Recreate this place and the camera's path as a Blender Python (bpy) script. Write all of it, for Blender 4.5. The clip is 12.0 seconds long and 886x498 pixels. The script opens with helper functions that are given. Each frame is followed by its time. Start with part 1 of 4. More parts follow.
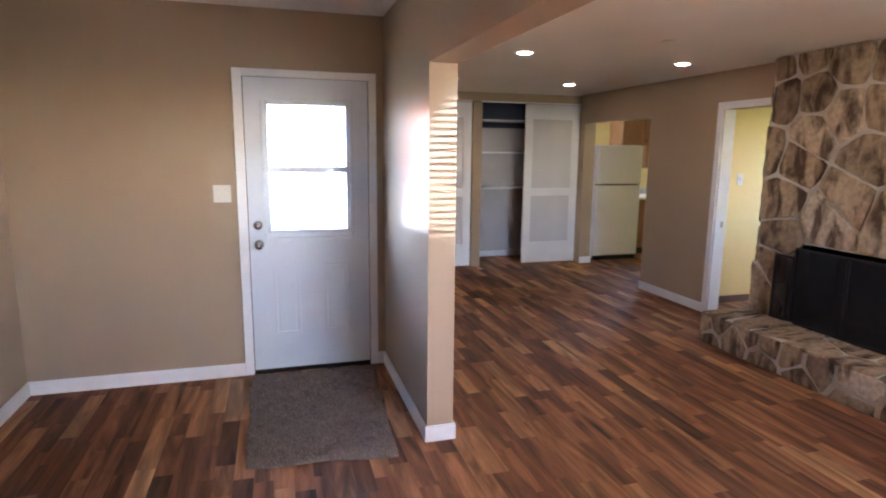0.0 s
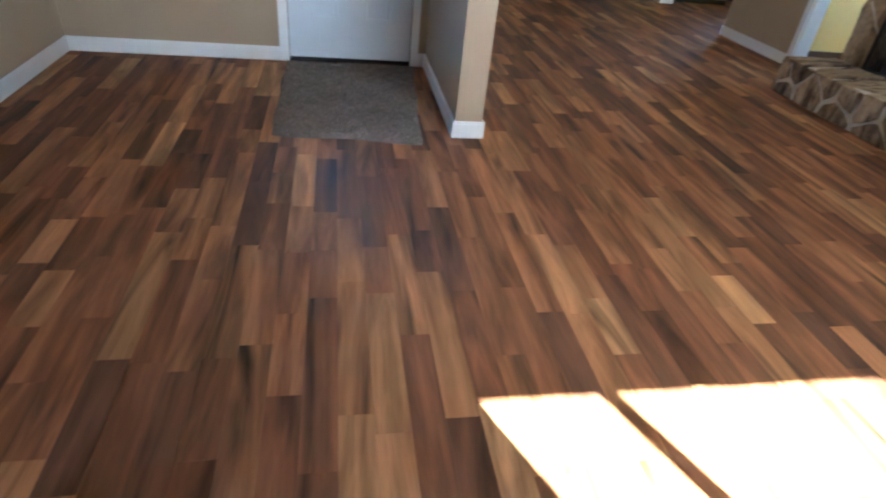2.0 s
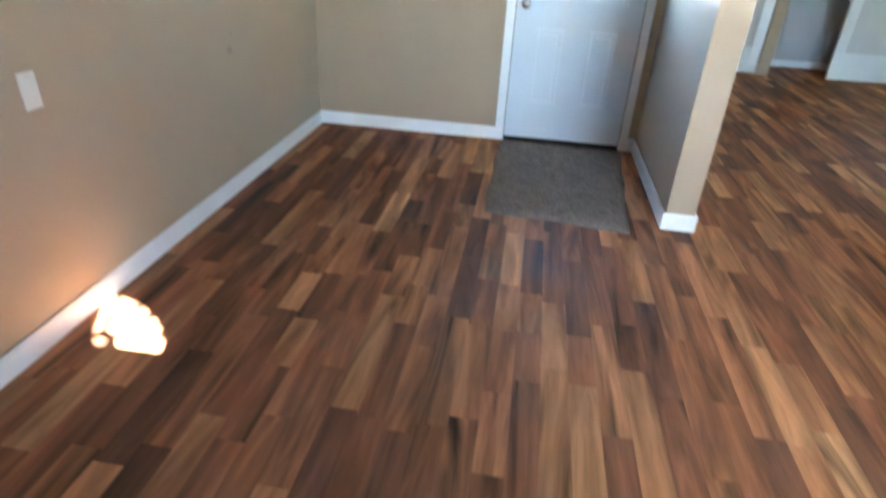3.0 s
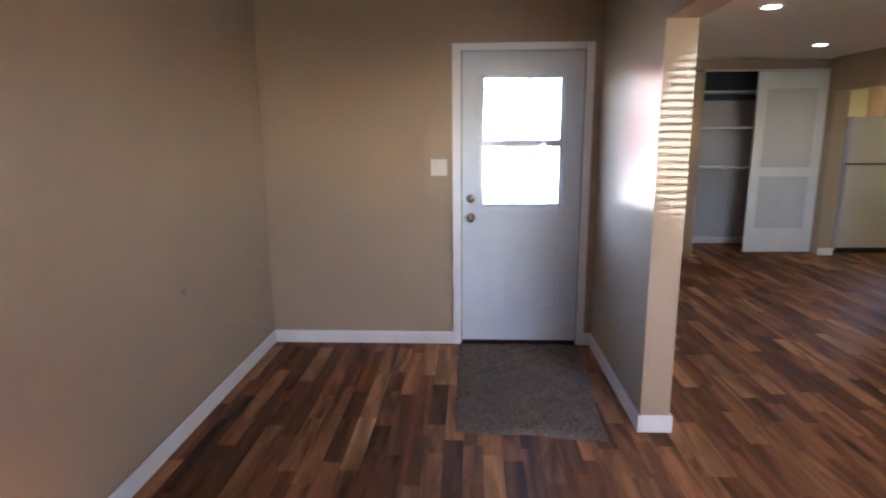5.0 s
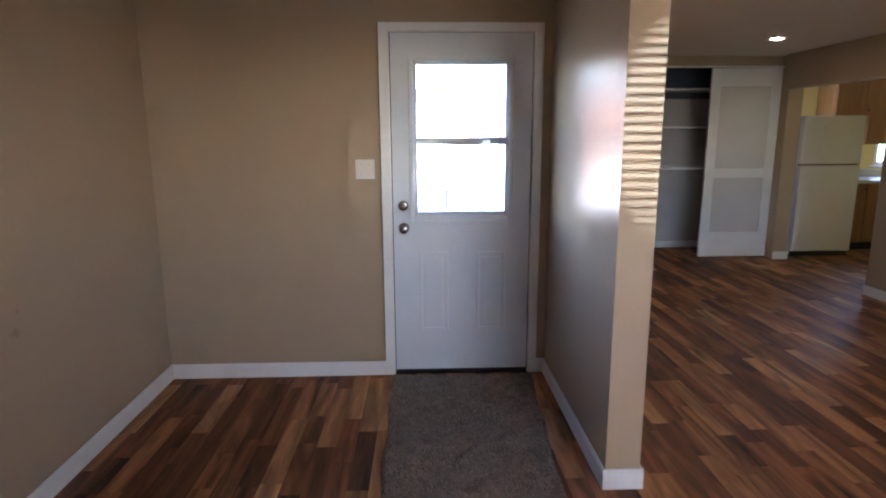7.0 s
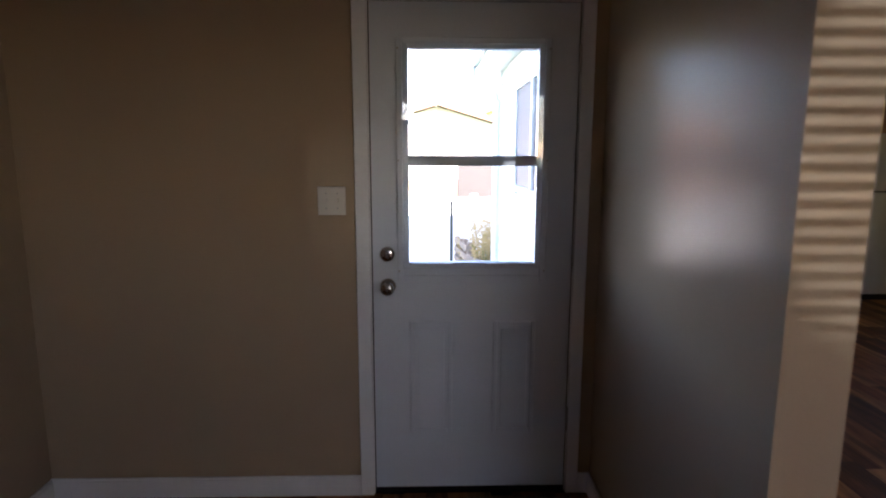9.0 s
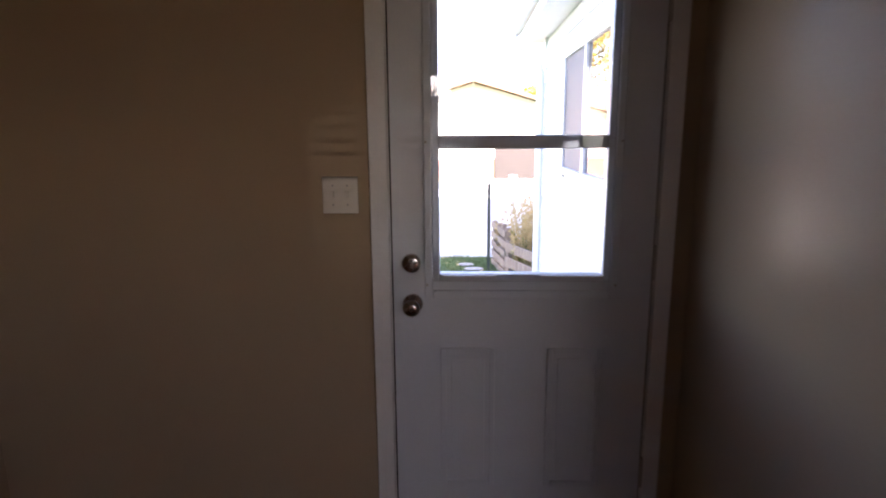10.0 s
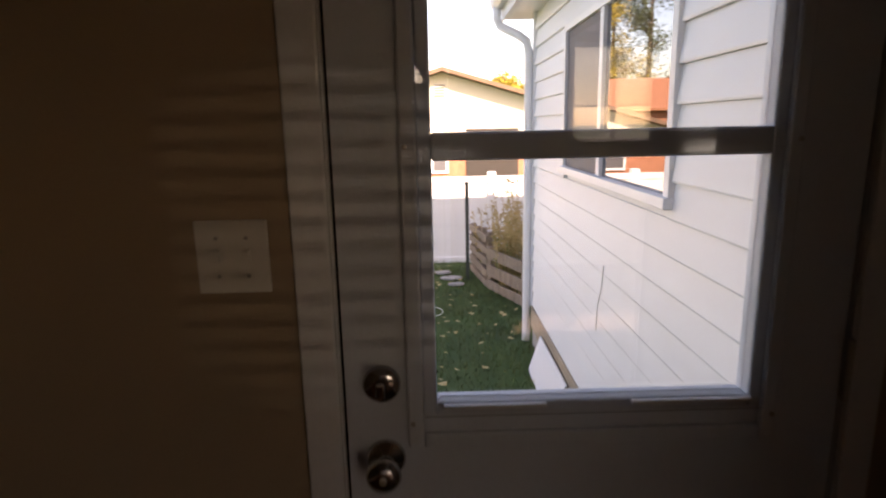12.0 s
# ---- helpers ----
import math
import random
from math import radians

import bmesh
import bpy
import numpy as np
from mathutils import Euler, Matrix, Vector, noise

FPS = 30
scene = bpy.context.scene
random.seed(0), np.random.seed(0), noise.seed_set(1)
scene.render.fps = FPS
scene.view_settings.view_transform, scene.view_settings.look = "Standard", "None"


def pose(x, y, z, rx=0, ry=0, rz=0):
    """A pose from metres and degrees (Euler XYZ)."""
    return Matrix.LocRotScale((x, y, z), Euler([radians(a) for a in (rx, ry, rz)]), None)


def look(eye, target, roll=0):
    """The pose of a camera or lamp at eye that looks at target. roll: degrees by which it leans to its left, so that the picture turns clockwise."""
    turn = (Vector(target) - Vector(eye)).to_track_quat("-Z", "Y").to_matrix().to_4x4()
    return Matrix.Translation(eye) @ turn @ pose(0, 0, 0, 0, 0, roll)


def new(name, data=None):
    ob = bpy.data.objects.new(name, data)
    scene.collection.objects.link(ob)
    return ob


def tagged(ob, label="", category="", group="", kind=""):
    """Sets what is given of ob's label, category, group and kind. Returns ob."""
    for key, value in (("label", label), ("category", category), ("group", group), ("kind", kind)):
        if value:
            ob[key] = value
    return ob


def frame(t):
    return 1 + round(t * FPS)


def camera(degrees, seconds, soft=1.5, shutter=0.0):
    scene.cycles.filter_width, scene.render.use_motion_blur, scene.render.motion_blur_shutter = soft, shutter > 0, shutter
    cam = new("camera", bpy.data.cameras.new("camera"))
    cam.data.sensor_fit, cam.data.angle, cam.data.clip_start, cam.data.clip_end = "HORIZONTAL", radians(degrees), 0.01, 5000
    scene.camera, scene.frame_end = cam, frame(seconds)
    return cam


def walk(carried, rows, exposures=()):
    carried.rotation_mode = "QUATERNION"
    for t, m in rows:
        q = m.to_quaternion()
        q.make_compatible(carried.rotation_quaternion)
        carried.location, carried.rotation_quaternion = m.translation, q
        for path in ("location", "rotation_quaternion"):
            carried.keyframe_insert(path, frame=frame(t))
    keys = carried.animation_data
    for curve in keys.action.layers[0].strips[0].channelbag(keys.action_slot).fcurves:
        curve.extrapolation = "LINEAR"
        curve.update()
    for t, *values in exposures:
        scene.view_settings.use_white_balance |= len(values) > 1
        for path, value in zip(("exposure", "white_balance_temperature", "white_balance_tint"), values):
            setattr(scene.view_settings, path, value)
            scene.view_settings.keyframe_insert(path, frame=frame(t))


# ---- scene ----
cam = camera(75.0, 12.0, soft=1.9, shutter=0.5)
PATH = [
    (0, (0.175, -4.127, 1.592), (0.729, -2.235, 1.254), 0.6),
    (0.5, (0.278, -4.168, 1.564), (0.709, -2.252, 1.184), 1.4),
    (1, (0.323, -4.156, 1.444), (0.727, -2.327, 0.743), 4.2),
    (1.5, (0.339, -4.143, 1.316), (0.771, -2.402, 0.431), 6.0),
    (2, (0.318, -4.139, 1.232), (0.673, -2.513, 0.123), 6.4),
    (2.5, (0.213, -4.157, 1.252), (0.280, -2.515, 0.112), 4.4),
    (3, (0.160, -4.160, 1.344), (-0.075, -2.427, 0.373), 3.1),
    (3.5, (0.160, -4.175, 1.411), (-0.175, -2.341, 0.689), 2.2),
    (3.7, (0.142, -4.184, 1.442), (-0.176, -2.322, 0.786), 1.8),
    (5.3, (0.037, -3.973, 1.529), (0.098, -2.007, 1.164), -1.4),
    (5.5, (0.024, -3.920, 1.534), (0.197, -1.960, 1.178), -1.6),
    (6, (0.043, -3.809, 1.519), (0.239, -1.853, 1.146), -1.3),
    (6.5, (0.160, -3.645, 1.523), (0.269, -1.679, 1.177), -0.0),
    (7, (0.176, -3.447, 1.481), (0.245, -1.485, 1.095), -0.3),
    (7.5, (0.155, -3.126, 1.490), (0.250, -1.170, 1.081), -3.1),
    (7.7, (0.194, -3.022, 1.468), (0.236, -1.057, 1.096), -2.2),
    (9.3, (0.250, -2.196, 1.477), (0.283, -0.222, 1.155), 0.9),
    (9.5, (0.273, -2.100, 1.491), (0.206, -0.138, 1.107), -0.6),
    (10, (0.228, -1.799, 1.476), (0.155, 0.161, 1.083), -0.4),
    (10.5, (0.154, -1.549, 1.490), (0.169, 0.403, 1.053), -2.2),
    (11, (0.185, -1.296, 1.486), (0.159, 0.668, 1.110), -0.3),
    (11.5, (0.210, -1.109, 1.488), (0.124, 0.842, 1.053), -0.3),
    (12, (0.151, -0.881, 1.480), (0.182, 1.075, 1.062), -1.2),
]
walk(cam, [(t, look(eye, target, roll)) for t, eye, target, roll in PATH],
     exposures=[(0.0, 6.2, 5650, 24), (0.5, 6.2, 5650, 24), (1.0, 6.1, 5800, 25), (1.4, 6.6, 5650, 17), (2.0, 6.2, 5200, 4), (2.6, 6.2, 4350, -12), (3.05, 6.65, 5000, 2), (3.5, 6.0, 5350, 12), (3.8, 5.85, 5450, 18), (6.0, 5.8, 5550, 21), (7.0, 5.45, 5650, 20), (7.5, 4.85, 5750, 19), (9.5, 3.55, 6350, 29), (10.2, 3.5, 6800, 35), (10.6, 3.45, 7100, 36), (11.0, 3.1, 7600, 37), (11.5, 2.45, 8100, 36), (12.0, 1.9, 8800, 34)])

# ---- world and light ----
SUN_AZ, SUN_EL = (-0.407, 0.913), radians(36)      # the way the light goes over the ground, and its height
world = bpy.data.worlds.new("sky")
scene.world = world
world.use_nodes = True
wn = world.node_tree.nodes
wl = world.node_tree.links
wn.clear()
sky = wn.new("ShaderNodeTexSky")
sky.sky_type = "NISHITA"
sky.sun_disc = False
sky.sun_elevation = SUN_EL
sky.sun_rotation = math.atan2(0.407, -0.913)
bg = wn.new("ShaderNodeBackground")
bg.inputs["Strength"].default_value = 0.14
wo = wn.new("ShaderNodeOutputWorld")
wl.new(sky.outputs[0], bg.inputs[0])
wl.new(bg.outputs[0], wo.inputs[0])


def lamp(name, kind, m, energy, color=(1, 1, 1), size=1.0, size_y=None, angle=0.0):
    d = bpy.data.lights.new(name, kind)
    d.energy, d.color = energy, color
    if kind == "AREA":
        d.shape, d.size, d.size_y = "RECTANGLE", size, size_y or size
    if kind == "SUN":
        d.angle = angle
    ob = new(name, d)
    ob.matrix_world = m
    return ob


SUN_WAY = Vector((SUN_AZ[0] * math.cos(SUN_EL), SUN_AZ[1] * math.cos(SUN_EL), -math.sin(SUN_EL)))
lamp("sun", "SUN", look((0, 0, 30), Vector((0, 0, 30)) + SUN_WAY), 4.5, (1.0, 0.93, 0.82), angle=radians(0.55))
# the sky's light in the openings of the windows
lamp("window_light_living", "AREA", look((2.5, -5.07, 1.45), (2.5, 0, 1.2)), 0.19, (0.95, 0.97, 1.0), 1.7, 0.32)
# two added spot lamps stand in for a sun glint, striped by the blind
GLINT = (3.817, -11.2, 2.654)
for name, aim, watts, cone in (("glint_spot", (1.43, -1.25, 1.50), 240, 6.3), ("glint_spot_side", (-0.05, 0.0, 1.31), 48, 2.9)):
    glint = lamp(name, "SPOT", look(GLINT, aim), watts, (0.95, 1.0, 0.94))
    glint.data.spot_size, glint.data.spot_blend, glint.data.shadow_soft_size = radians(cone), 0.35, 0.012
lamp("window_light_kitchen", "AREA", look((6.75, 4.40, 1.5), (6.75, 0, 1.0)), 0.13, (0.95, 0.97, 1.0), 0.7, 0.86)
# fill lamp for the yellow room, in an added window out of view
lamp("fill_light_yellow_room", "AREA", look((6.96, -0.3, 1.5), (4.4, 0.2, 1.0)), 0.02, (1.0, 0.97, 0.9), 1.0, 1.0)


# ---- materials ----
def material(name, color, rough=0.6, metal=0.0, spec=0.5, vary=0.12, scale=3.0, fine=60.0, bump=0.05, stretch=(1, 1, 1), coat=0.0):
    """Paint, wood or metal with variation at two scales and a fine relief."""
    m = bpy.data.materials.new(name)
    m.use_nodes = True
    n, l = m.node_tree.nodes, m.node_tree.links
    b = n["Principled BSDF"]
    tc = n.new("ShaderNodeTexCoord")
    mp = n.new("ShaderNodeMapping")
    mp.inputs["Scale"].default_value = stretch
    l.new(tc.outputs["Object"], mp.inputs[0])
    big, small = n.new("ShaderNodeTexNoise"), n.new("ShaderNodeTexNoise")
    big.inputs["Scale"].default_value, small.inputs["Scale"].default_value = scale, fine
    big.inputs["Detail"].default_value = 4
    small.inputs["Detail"].default_value = 3
    l.new(mp.outputs[0], big.inputs[0])
    l.new(mp.outputs[0], small.inputs[0])
    mix = n.new("ShaderNodeMix")
    mix.data_type = "FLOAT"
    mix.inputs[0].default_value = 0.35
    l.new(big.outputs[0], mix.inputs[2])
    l.new(small.outputs[0], mix.inputs[3])
    ramp = n.new("ShaderNodeValToRGB")
    lo, hi = [c * (1 - vary) for c in color], [min(1, c * (1 + vary)) for c in color]
    ramp.color_ramp.elements[0].position, ramp.color_ramp.elements[1].position = 0.3, 0.7
    ramp.color_ramp.elements[0].color, ramp.color_ramp.elements[1].color = (*lo, 1), (*hi, 1)
    l.new(mix.outputs[0], ramp.inputs[0])
    l.new(ramp.outputs[0], b.inputs["Base Color"])
    rr = n.new("ShaderNodeMapRange")
    rr.inputs["To Min"].default_value, rr.inputs["To Max"].default_value = max(0.02, rough - 0.07), min(1, rough + 0.07)
    l.new(big.outputs[0], rr.inputs[0])
    l.new(rr.outputs[0], b.inputs["Roughness"])
    b.inputs["Metallic"].default_value = metal
    b.inputs["Specular IOR Level"].default_value = spec
    b.inputs["Coat Weight"].default_value = coat
    if bump:
        bp = n.new("ShaderNodeBump")
        bp.inputs["Strength"].default_value, bp.inputs["Distance"].default_value = bump, 0.01
        l.new(small.outputs[0], bp.inputs["Height"])
        l.new(bp.outputs[0], b.inputs["Normal"])
    return m


def strip_wood(name, source):
    """Laminate strips: each strip takes its own tone; source is 'object' for single strips and 'island' for joined ones."""
    m = material(name, (0.15, 0.07, 0.035), rough=0.33, vary=0.3, spec=0.2)
    n, l = m.node_tree.nodes, m.node_tree.links
    b = n["Principled BSDF"]
    rnd = n.new("ShaderNodeObjectInfo").outputs["Random"] if source == "object" else n.new("ShaderNodeNewGeometry").outputs["Random Per Island"]
    ramp = n.new("ShaderNodeValToRGB")
    e = ramp.color_ramp.elements
    e[0].position, e[0].color = 0.0, (0.095, 0.044, 0.024, 1)
    e[1].position, e[1].color = 1.0, (0.400, 0.214, 0.095, 1)
    for p, c in ((0.20, (0.160, 0.066, 0.031, 1)), (0.55, (0.230, 0.098, 0.043, 1)), (0.84, (0.302, 0.142, 0.060, 1))):
        x = e.new(p)
        x.color = c
    l.new(rnd, ramp.inputs[0])
    geo = n.new("ShaderNodeNewGeometry")
    mp = n.new("ShaderNodeMapping")
    mp.inputs["Scale"].default_value = (1, 0.11, 1)
    l.new(geo.outputs["Position"], mp.inputs[0])
    shift = n.new("ShaderNodeVectorMath")
    shift.operation = "MULTIPLY_ADD"
    comb = n.new("ShaderNodeCombineXYZ")
    for i in range(3):
        l.new(rnd, comb.inputs[i])
    shift.inputs[1].default_value = (37, 53, 11)
    l.new(comb.outputs[0], shift.inputs[0])
    l.new(mp.outputs[0], shift.inputs[2])
    grain, cloud = n.new("ShaderNodeTexNoise"), n.new("ShaderNodeTexNoise")
    grain.inputs["Scale"].default_value, grain.inputs["Detail"].default_value, grain.inputs["Distortion"].default_value = 36, 6, 0.9
    cloud.inputs["Scale"].default_value, cloud.inputs["Detail"].default_value, cloud.inputs["Distortion"].default_value = 9, 4, 1.2
    l.new(shift.outputs[0], grain.inputs[0])
    l.new(shift.outputs[0], cloud.inputs[0])
    def scaled(sock, lo, hi):
        r = n.new("ShaderNodeMapRange")
        r.inputs["From Min"].default_value, r.inputs["From Max"].default_value = 0.25, 0.75
        r.inputs["To Min"].default_value, r.inputs["To Max"].default_value = lo, hi
        l.new(sock, r.inputs[0])
        return r.outputs[0]
    mul = n.new("ShaderNodeMath")
    mul.operation = "MULTIPLY"
    l.new(scaled(grain.outputs[0], 0.80, 1.20), mul.inputs[0])
    l.new(scaled(cloud.outputs[0], 0.12, 1.88), mul.inputs[1])
    vm = n.new("ShaderNodeVectorMath")
    vm.operation = "SCALE"
    l.new(ramp.outputs[0], vm.inputs[0])
    l.new(mul.outputs[0], vm.inputs["Scale"])
    l.new(vm.outputs[0], b.inputs["Base Color"])
    l.new(scaled(cloud.outputs[0], 0.50, 0.64), b.inputs["Roughness"])
    return m


def glass(name, tint=(1, 1, 1), rough=0.0):
    m = bpy.data.materials.new(name)
    m.use_nodes = True
    b = m.node_tree.nodes["Principled BSDF"]
    b.inputs["Base Color"].default_value = (*tint, 1)
    b.inputs["Transmission Weight"].default_value = 1.0
    b.inputs["Roughness"].default_value = rough
    b.inputs["IOR"].default_value = 1.45
    return m


def sheer(name, tint):
    """A thin see-through sheet that dims what passes it."""
    m = bpy.data.materials.new(name)
    m.use_nodes = True
    n, l = m.node_tree.nodes, m.node_tree.links
    clear, shine, mix = n.new("ShaderNodeBsdfTransparent"), n.new("ShaderNodeBsdfGlossy"), n.new("ShaderNodeMixShader")
    clear.inputs["Color"].default_value = (*tint, 1)
    shine.inputs["Roughness"].default_value = 0.05
    mix.inputs[0].default_value = 0.04
    l.new(clear.outputs[0], mix.inputs[1])
    l.new(shine.outputs[0], mix.inputs[2])
    l.new(mix.outputs[0], n["Material Output"].inputs["Surface"])
    return m


def glow(name, color, strength):
    m = bpy.data.materials.new(name)
    m.use_nodes = True
    b = m.node_tree.nodes["Principled BSDF"]
    b.inputs["Base Color"].default_value = (*color, 1)
    b.inputs["Emission Color"].default_value = (*color, 1)
    b.inputs["Emission Strength"].default_value = strength
    return m


TAN = material("tan_wall_paint", (0.410, 0.315, 0.217), rough=0.34, vary=0.05, scale=1.3, fine=140, bump=0.02, spec=0.082)
CEIL = material("ceiling_paint", (0.82, 0.78, 0.74), rough=0.9, vary=0.04, scale=1.5, fine=220, bump=0.25)
YELLOW = material("yellow_wall_paint", (0.74, 0.57, 0.21), rough=0.55, vary=0.04, fine=140, bump=0.08)
WHITE = material("white_trim_paint", (0.79, 0.80, 0.82), rough=0.38, vary=0.05, scale=4, fine=90, bump=0.04)
DOORW = material("white_door_paint", (0.64, 0.69, 0.76), rough=0.40, vary=0.05, scale=2.5, fine=120, bump=0.05)
CLOSETIN = material("closet_grey_paint", (0.46, 0.44, 0.45), rough=0.7, vary=0.07, scale=2)
NAVY = material("closet_dark_blue", (0.05, 0.06, 0.10), rough=0.7, vary=0.1)
MESH = material("louvre_grey_paint", (0.62, 0.61, 0.62), rough=0.55, vary=0.05)
CHROME = material("satin_nickel", (0.48, 0.46, 0.45), rough=0.17, metal=1.0, vary=0.08, bump=0)
STEEL = material("hinge_steel", (0.45, 0.44, 0.43), rough=0.4, metal=1.0, vary=0.1, bump=0)
BLACK = material("black_iron", (0.012, 0.012, 0.013), rough=0.55, vary=0.3, scale=8)
SOOT = material("soot_brick", (0.02, 0.018, 0.016), rough=0.9, vary=0.4, scale=5)
RUBBER = material("black_rubber_sweep", (0.015, 0.014, 0.014), rough=0.7, vary=0.2)
PLASTIC = material("white_plastic", (0.68, 0.65, 0.60), rough=0.35, vary=0.03, bump=0)
# slat colour set darker than white, to cut the light they bounce
BLINDM = material("darkened_blind_slat", (0.20, 0.185, 0.16), rough=0.6, vary=0.05)
FRIDGE = material("fridge_enamel", (0.70, 0.655, 0.67), rough=0.3, vary=0.03, fine=180, bump=0.05)
CABINET = material("honey_oak", (0.25, 0.105, 0.034), rough=0.4, vary=0.25, scale=4, fine=50, stretch=(6, 6, 0.7))
COUNTER = material("counter_laminate", (0.60, 0.57, 0.52), rough=0.35, vary=0.12, fine=160)
CARPET = material("taupe_mat_pile", (0.20, 0.165, 0.14), rough=1.0, vary=0.35, scale=14, fine=240, bump=0.5, spec=0.1)
SIDING = material("white_vinyl_siding", (0.80, 0.81, 0.83), rough=0.45, vary=0.05, scale=2, fine=60, stretch=(1, 1, 6))
CONCRETE = material("concrete", (0.36, 0.35, 0.33), rough=0.9, vary=0.2, scale=4)
OLDWOOD = material("weathered_timber", (0.26, 0.20, 0.15), rough=0.9, vary=0.35, scale=4, fine=40, stretch=(4, 4, 1), bump=0.3)
BAREWOOD = material("bare_pale_timber", (0.36, 0.29, 0.21), rough=0.9, vary=0.3, scale=3, fine=40, stretch=(4, 0.6, 4), bump=0.3)
BRICK = material("red_brick", (0.40, 0.17, 0.10), rough=0.9, vary=0.3, scale=6, fine=30, bump=0.3)
STUCCO = material("cream_gable_siding", (0.72, 0.65, 0.53), rough=0.8, vary=0.06)
ROOFM = material("brown_shingle", (0.20, 0.125, 0.085), rough=0.95, vary=0.3, scale=6, fine=40, bump=0.4)
ROOFRED = material("red_brown_shingle", (0.42, 0.18, 0.10), rough=0.95, vary=0.25, scale=6, fine=40, bump=0.4)
BARK = material("bark", (0.16, 0.12, 0.09), rough=0.95, vary=0.35, scale=6, fine=30, bump=0.5)
LEAF = material("yellow_green_leaves", (0.34, 0.27, 0.035), rough=0.7, vary=0.5, scale=1.2, fine=9)
PINE = material("dark_green_leaves", (0.06, 0.085, 0.025), rough=0.7, vary=0.5, scale=1.2, fine=9)
STRAW = material("dry_straw", (0.50, 0.37, 0.17), rough=0.9, vary=0.3, scale=5)
GREEN = material("weed_green", (0.20, 0.21, 0.05), rough=0.8, vary=0.4, scale=5)
GRASSM = material("lawn_soil", (0.045, 0.09, 0.022), rough=1.0, vary=0.4, scale=2.2, fine=50, bump=0.6)
BLADE = material("grass_blade", (0.085, 0.125, 0.038), rough=0.8, vary=0.4, scale=1.4, fine=8)
VINYLF = material("white_vinyl_fence", (0.82, 0.82, 0.82), rough=0.4, vary=0.03)
MORTAR = material("pale_mortar", (0.58, 0.52, 0.44), rough=0.95, vary=0.2, scale=10, fine=120, bump=0.4)
DARKDOOR = material("dark_brown_door", (0.03, 0.024, 0.020), rough=0.6, vary=0.2)
DARKGLASS = material("window_screen_dark", (0.10, 0.10, 0.11), rough=0.6, vary=0.1)
MIRRORGLASS = material("reflective_window_glass", (0.30, 0.31, 0.32), rough=0.03, metal=1.0, vary=0.04, bump=0)
GLASS = glass("clear_glass")
TINTED = sheer("daylight_dimming_pane", (0.82, 0.83, 0.82))
DISC = glow("downlight_glow", (1.0, 0.80, 0.58), 1.3)


def stone_material():
    m = material("flagstone", (0.30, 0.22, 0.14), rough=0.85, vary=0.3, scale=7, fine=40, bump=0.5)
    n, l = m.node_tree.nodes, m.node_tree.links
    b = n["Principled BSDF"]
    info = n.new("ShaderNodeObjectInfo")
    tone = n.new("ShaderNodeValToRGB")
    e = tone.color_ramp.elements
    e[0].position, e[0].color = 0.0, (0.20, 0.145, 0.095, 1)
    e[1].position, e[1].color = 1.0, (0.46, 0.38, 0.29, 1)
    for p, c in ((0.35, (0.29, 0.215, 0.14, 1)), (0.7, (0.35, 0.265, 0.175, 1))):
        x = e.new(p)
        x.color = c
    l.new(info.outputs["Random"], tone.inputs[0])
    geo = n.new("ShaderNodeNewGeometry")
    stain, vein = n.new("ShaderNodeTexNoise"), n.new("ShaderNodeTexNoise")
    stain.inputs["Scale"].default_value, stain.inputs["Detail"].default_value, stain.inputs["Distortion"].default_value = 4.2, 7, 0.5
    vein.inputs["Scale"].default_value, vein.inputs["Detail"].default_value = 28, 6
    lay = n.new("ShaderNodeMapping")
    lay.inputs["Rotation"].default_value, lay.inputs["Scale"].default_value = (0.5, 0, 0), (1, 2.3, 0.9)
    l.new(geo.outputs["Position"], lay.inputs[0])
    l.new(lay.outputs[0], stain.inputs[0])
    l.new(geo.outputs["Position"], vein.inputs[0])
    r1 = n.new("ShaderNodeValToRGB")
    r1.color_ramp.elements[0].position, r1.color_ramp.elements[0].color = 0.36, (0.24, 0.18, 0.14, 1)
    r1.color_ramp.elements[1].position, r1.color_ramp.elements[1].color = 0.54, (1.22, 1.18, 1.11, 1)
    l.new(stain.outputs[0], r1.inputs[0])
    r2 = n.new("ShaderNodeMapRange")
    r2.inputs["From Min"].default_value, r2.inputs["From Max"].default_value = 0.3, 0.7
    r2.inputs["To Min"].default_value, r2.inputs["To Max"].default_value = 0.75, 1.25
    l.new(vein.outputs[0], r2.inputs[0])
    mul = n.new("ShaderNodeMix")
    mul.data_type, mul.blend_type = "RGBA", "MULTIPLY"
    mul.inputs[0].default_value = 1.0
    l.new(tone.outputs[0], mul.inputs[6])
    l.new(r1.outputs[0], mul.inputs[7])
    sc = n.new("ShaderNodeVectorMath")
    sc.operation = "SCALE"
    l.new(mul.outputs[2], sc.inputs[0])
    l.new(r2.outputs[0], sc.inputs["Scale"])
    l.new(sc.outputs[0], b.inputs["Base Color"])
    return m


STONE = stone_material()
for lk in list(MIRRORGLASS.node_tree.links):
    if lk.to_socket.name == "Roughness":
        MIRRORGLASS.node_tree.links.remove(lk)
MIRRORGLASS.node_tree.nodes["Principled BSDF"].inputs["Roughness"].default_value = 0.01
WOOD_ONE, WOOD_MANY = strip_wood("laminate_strip", "object"), strip_wood("laminate_strips_joined", "island")


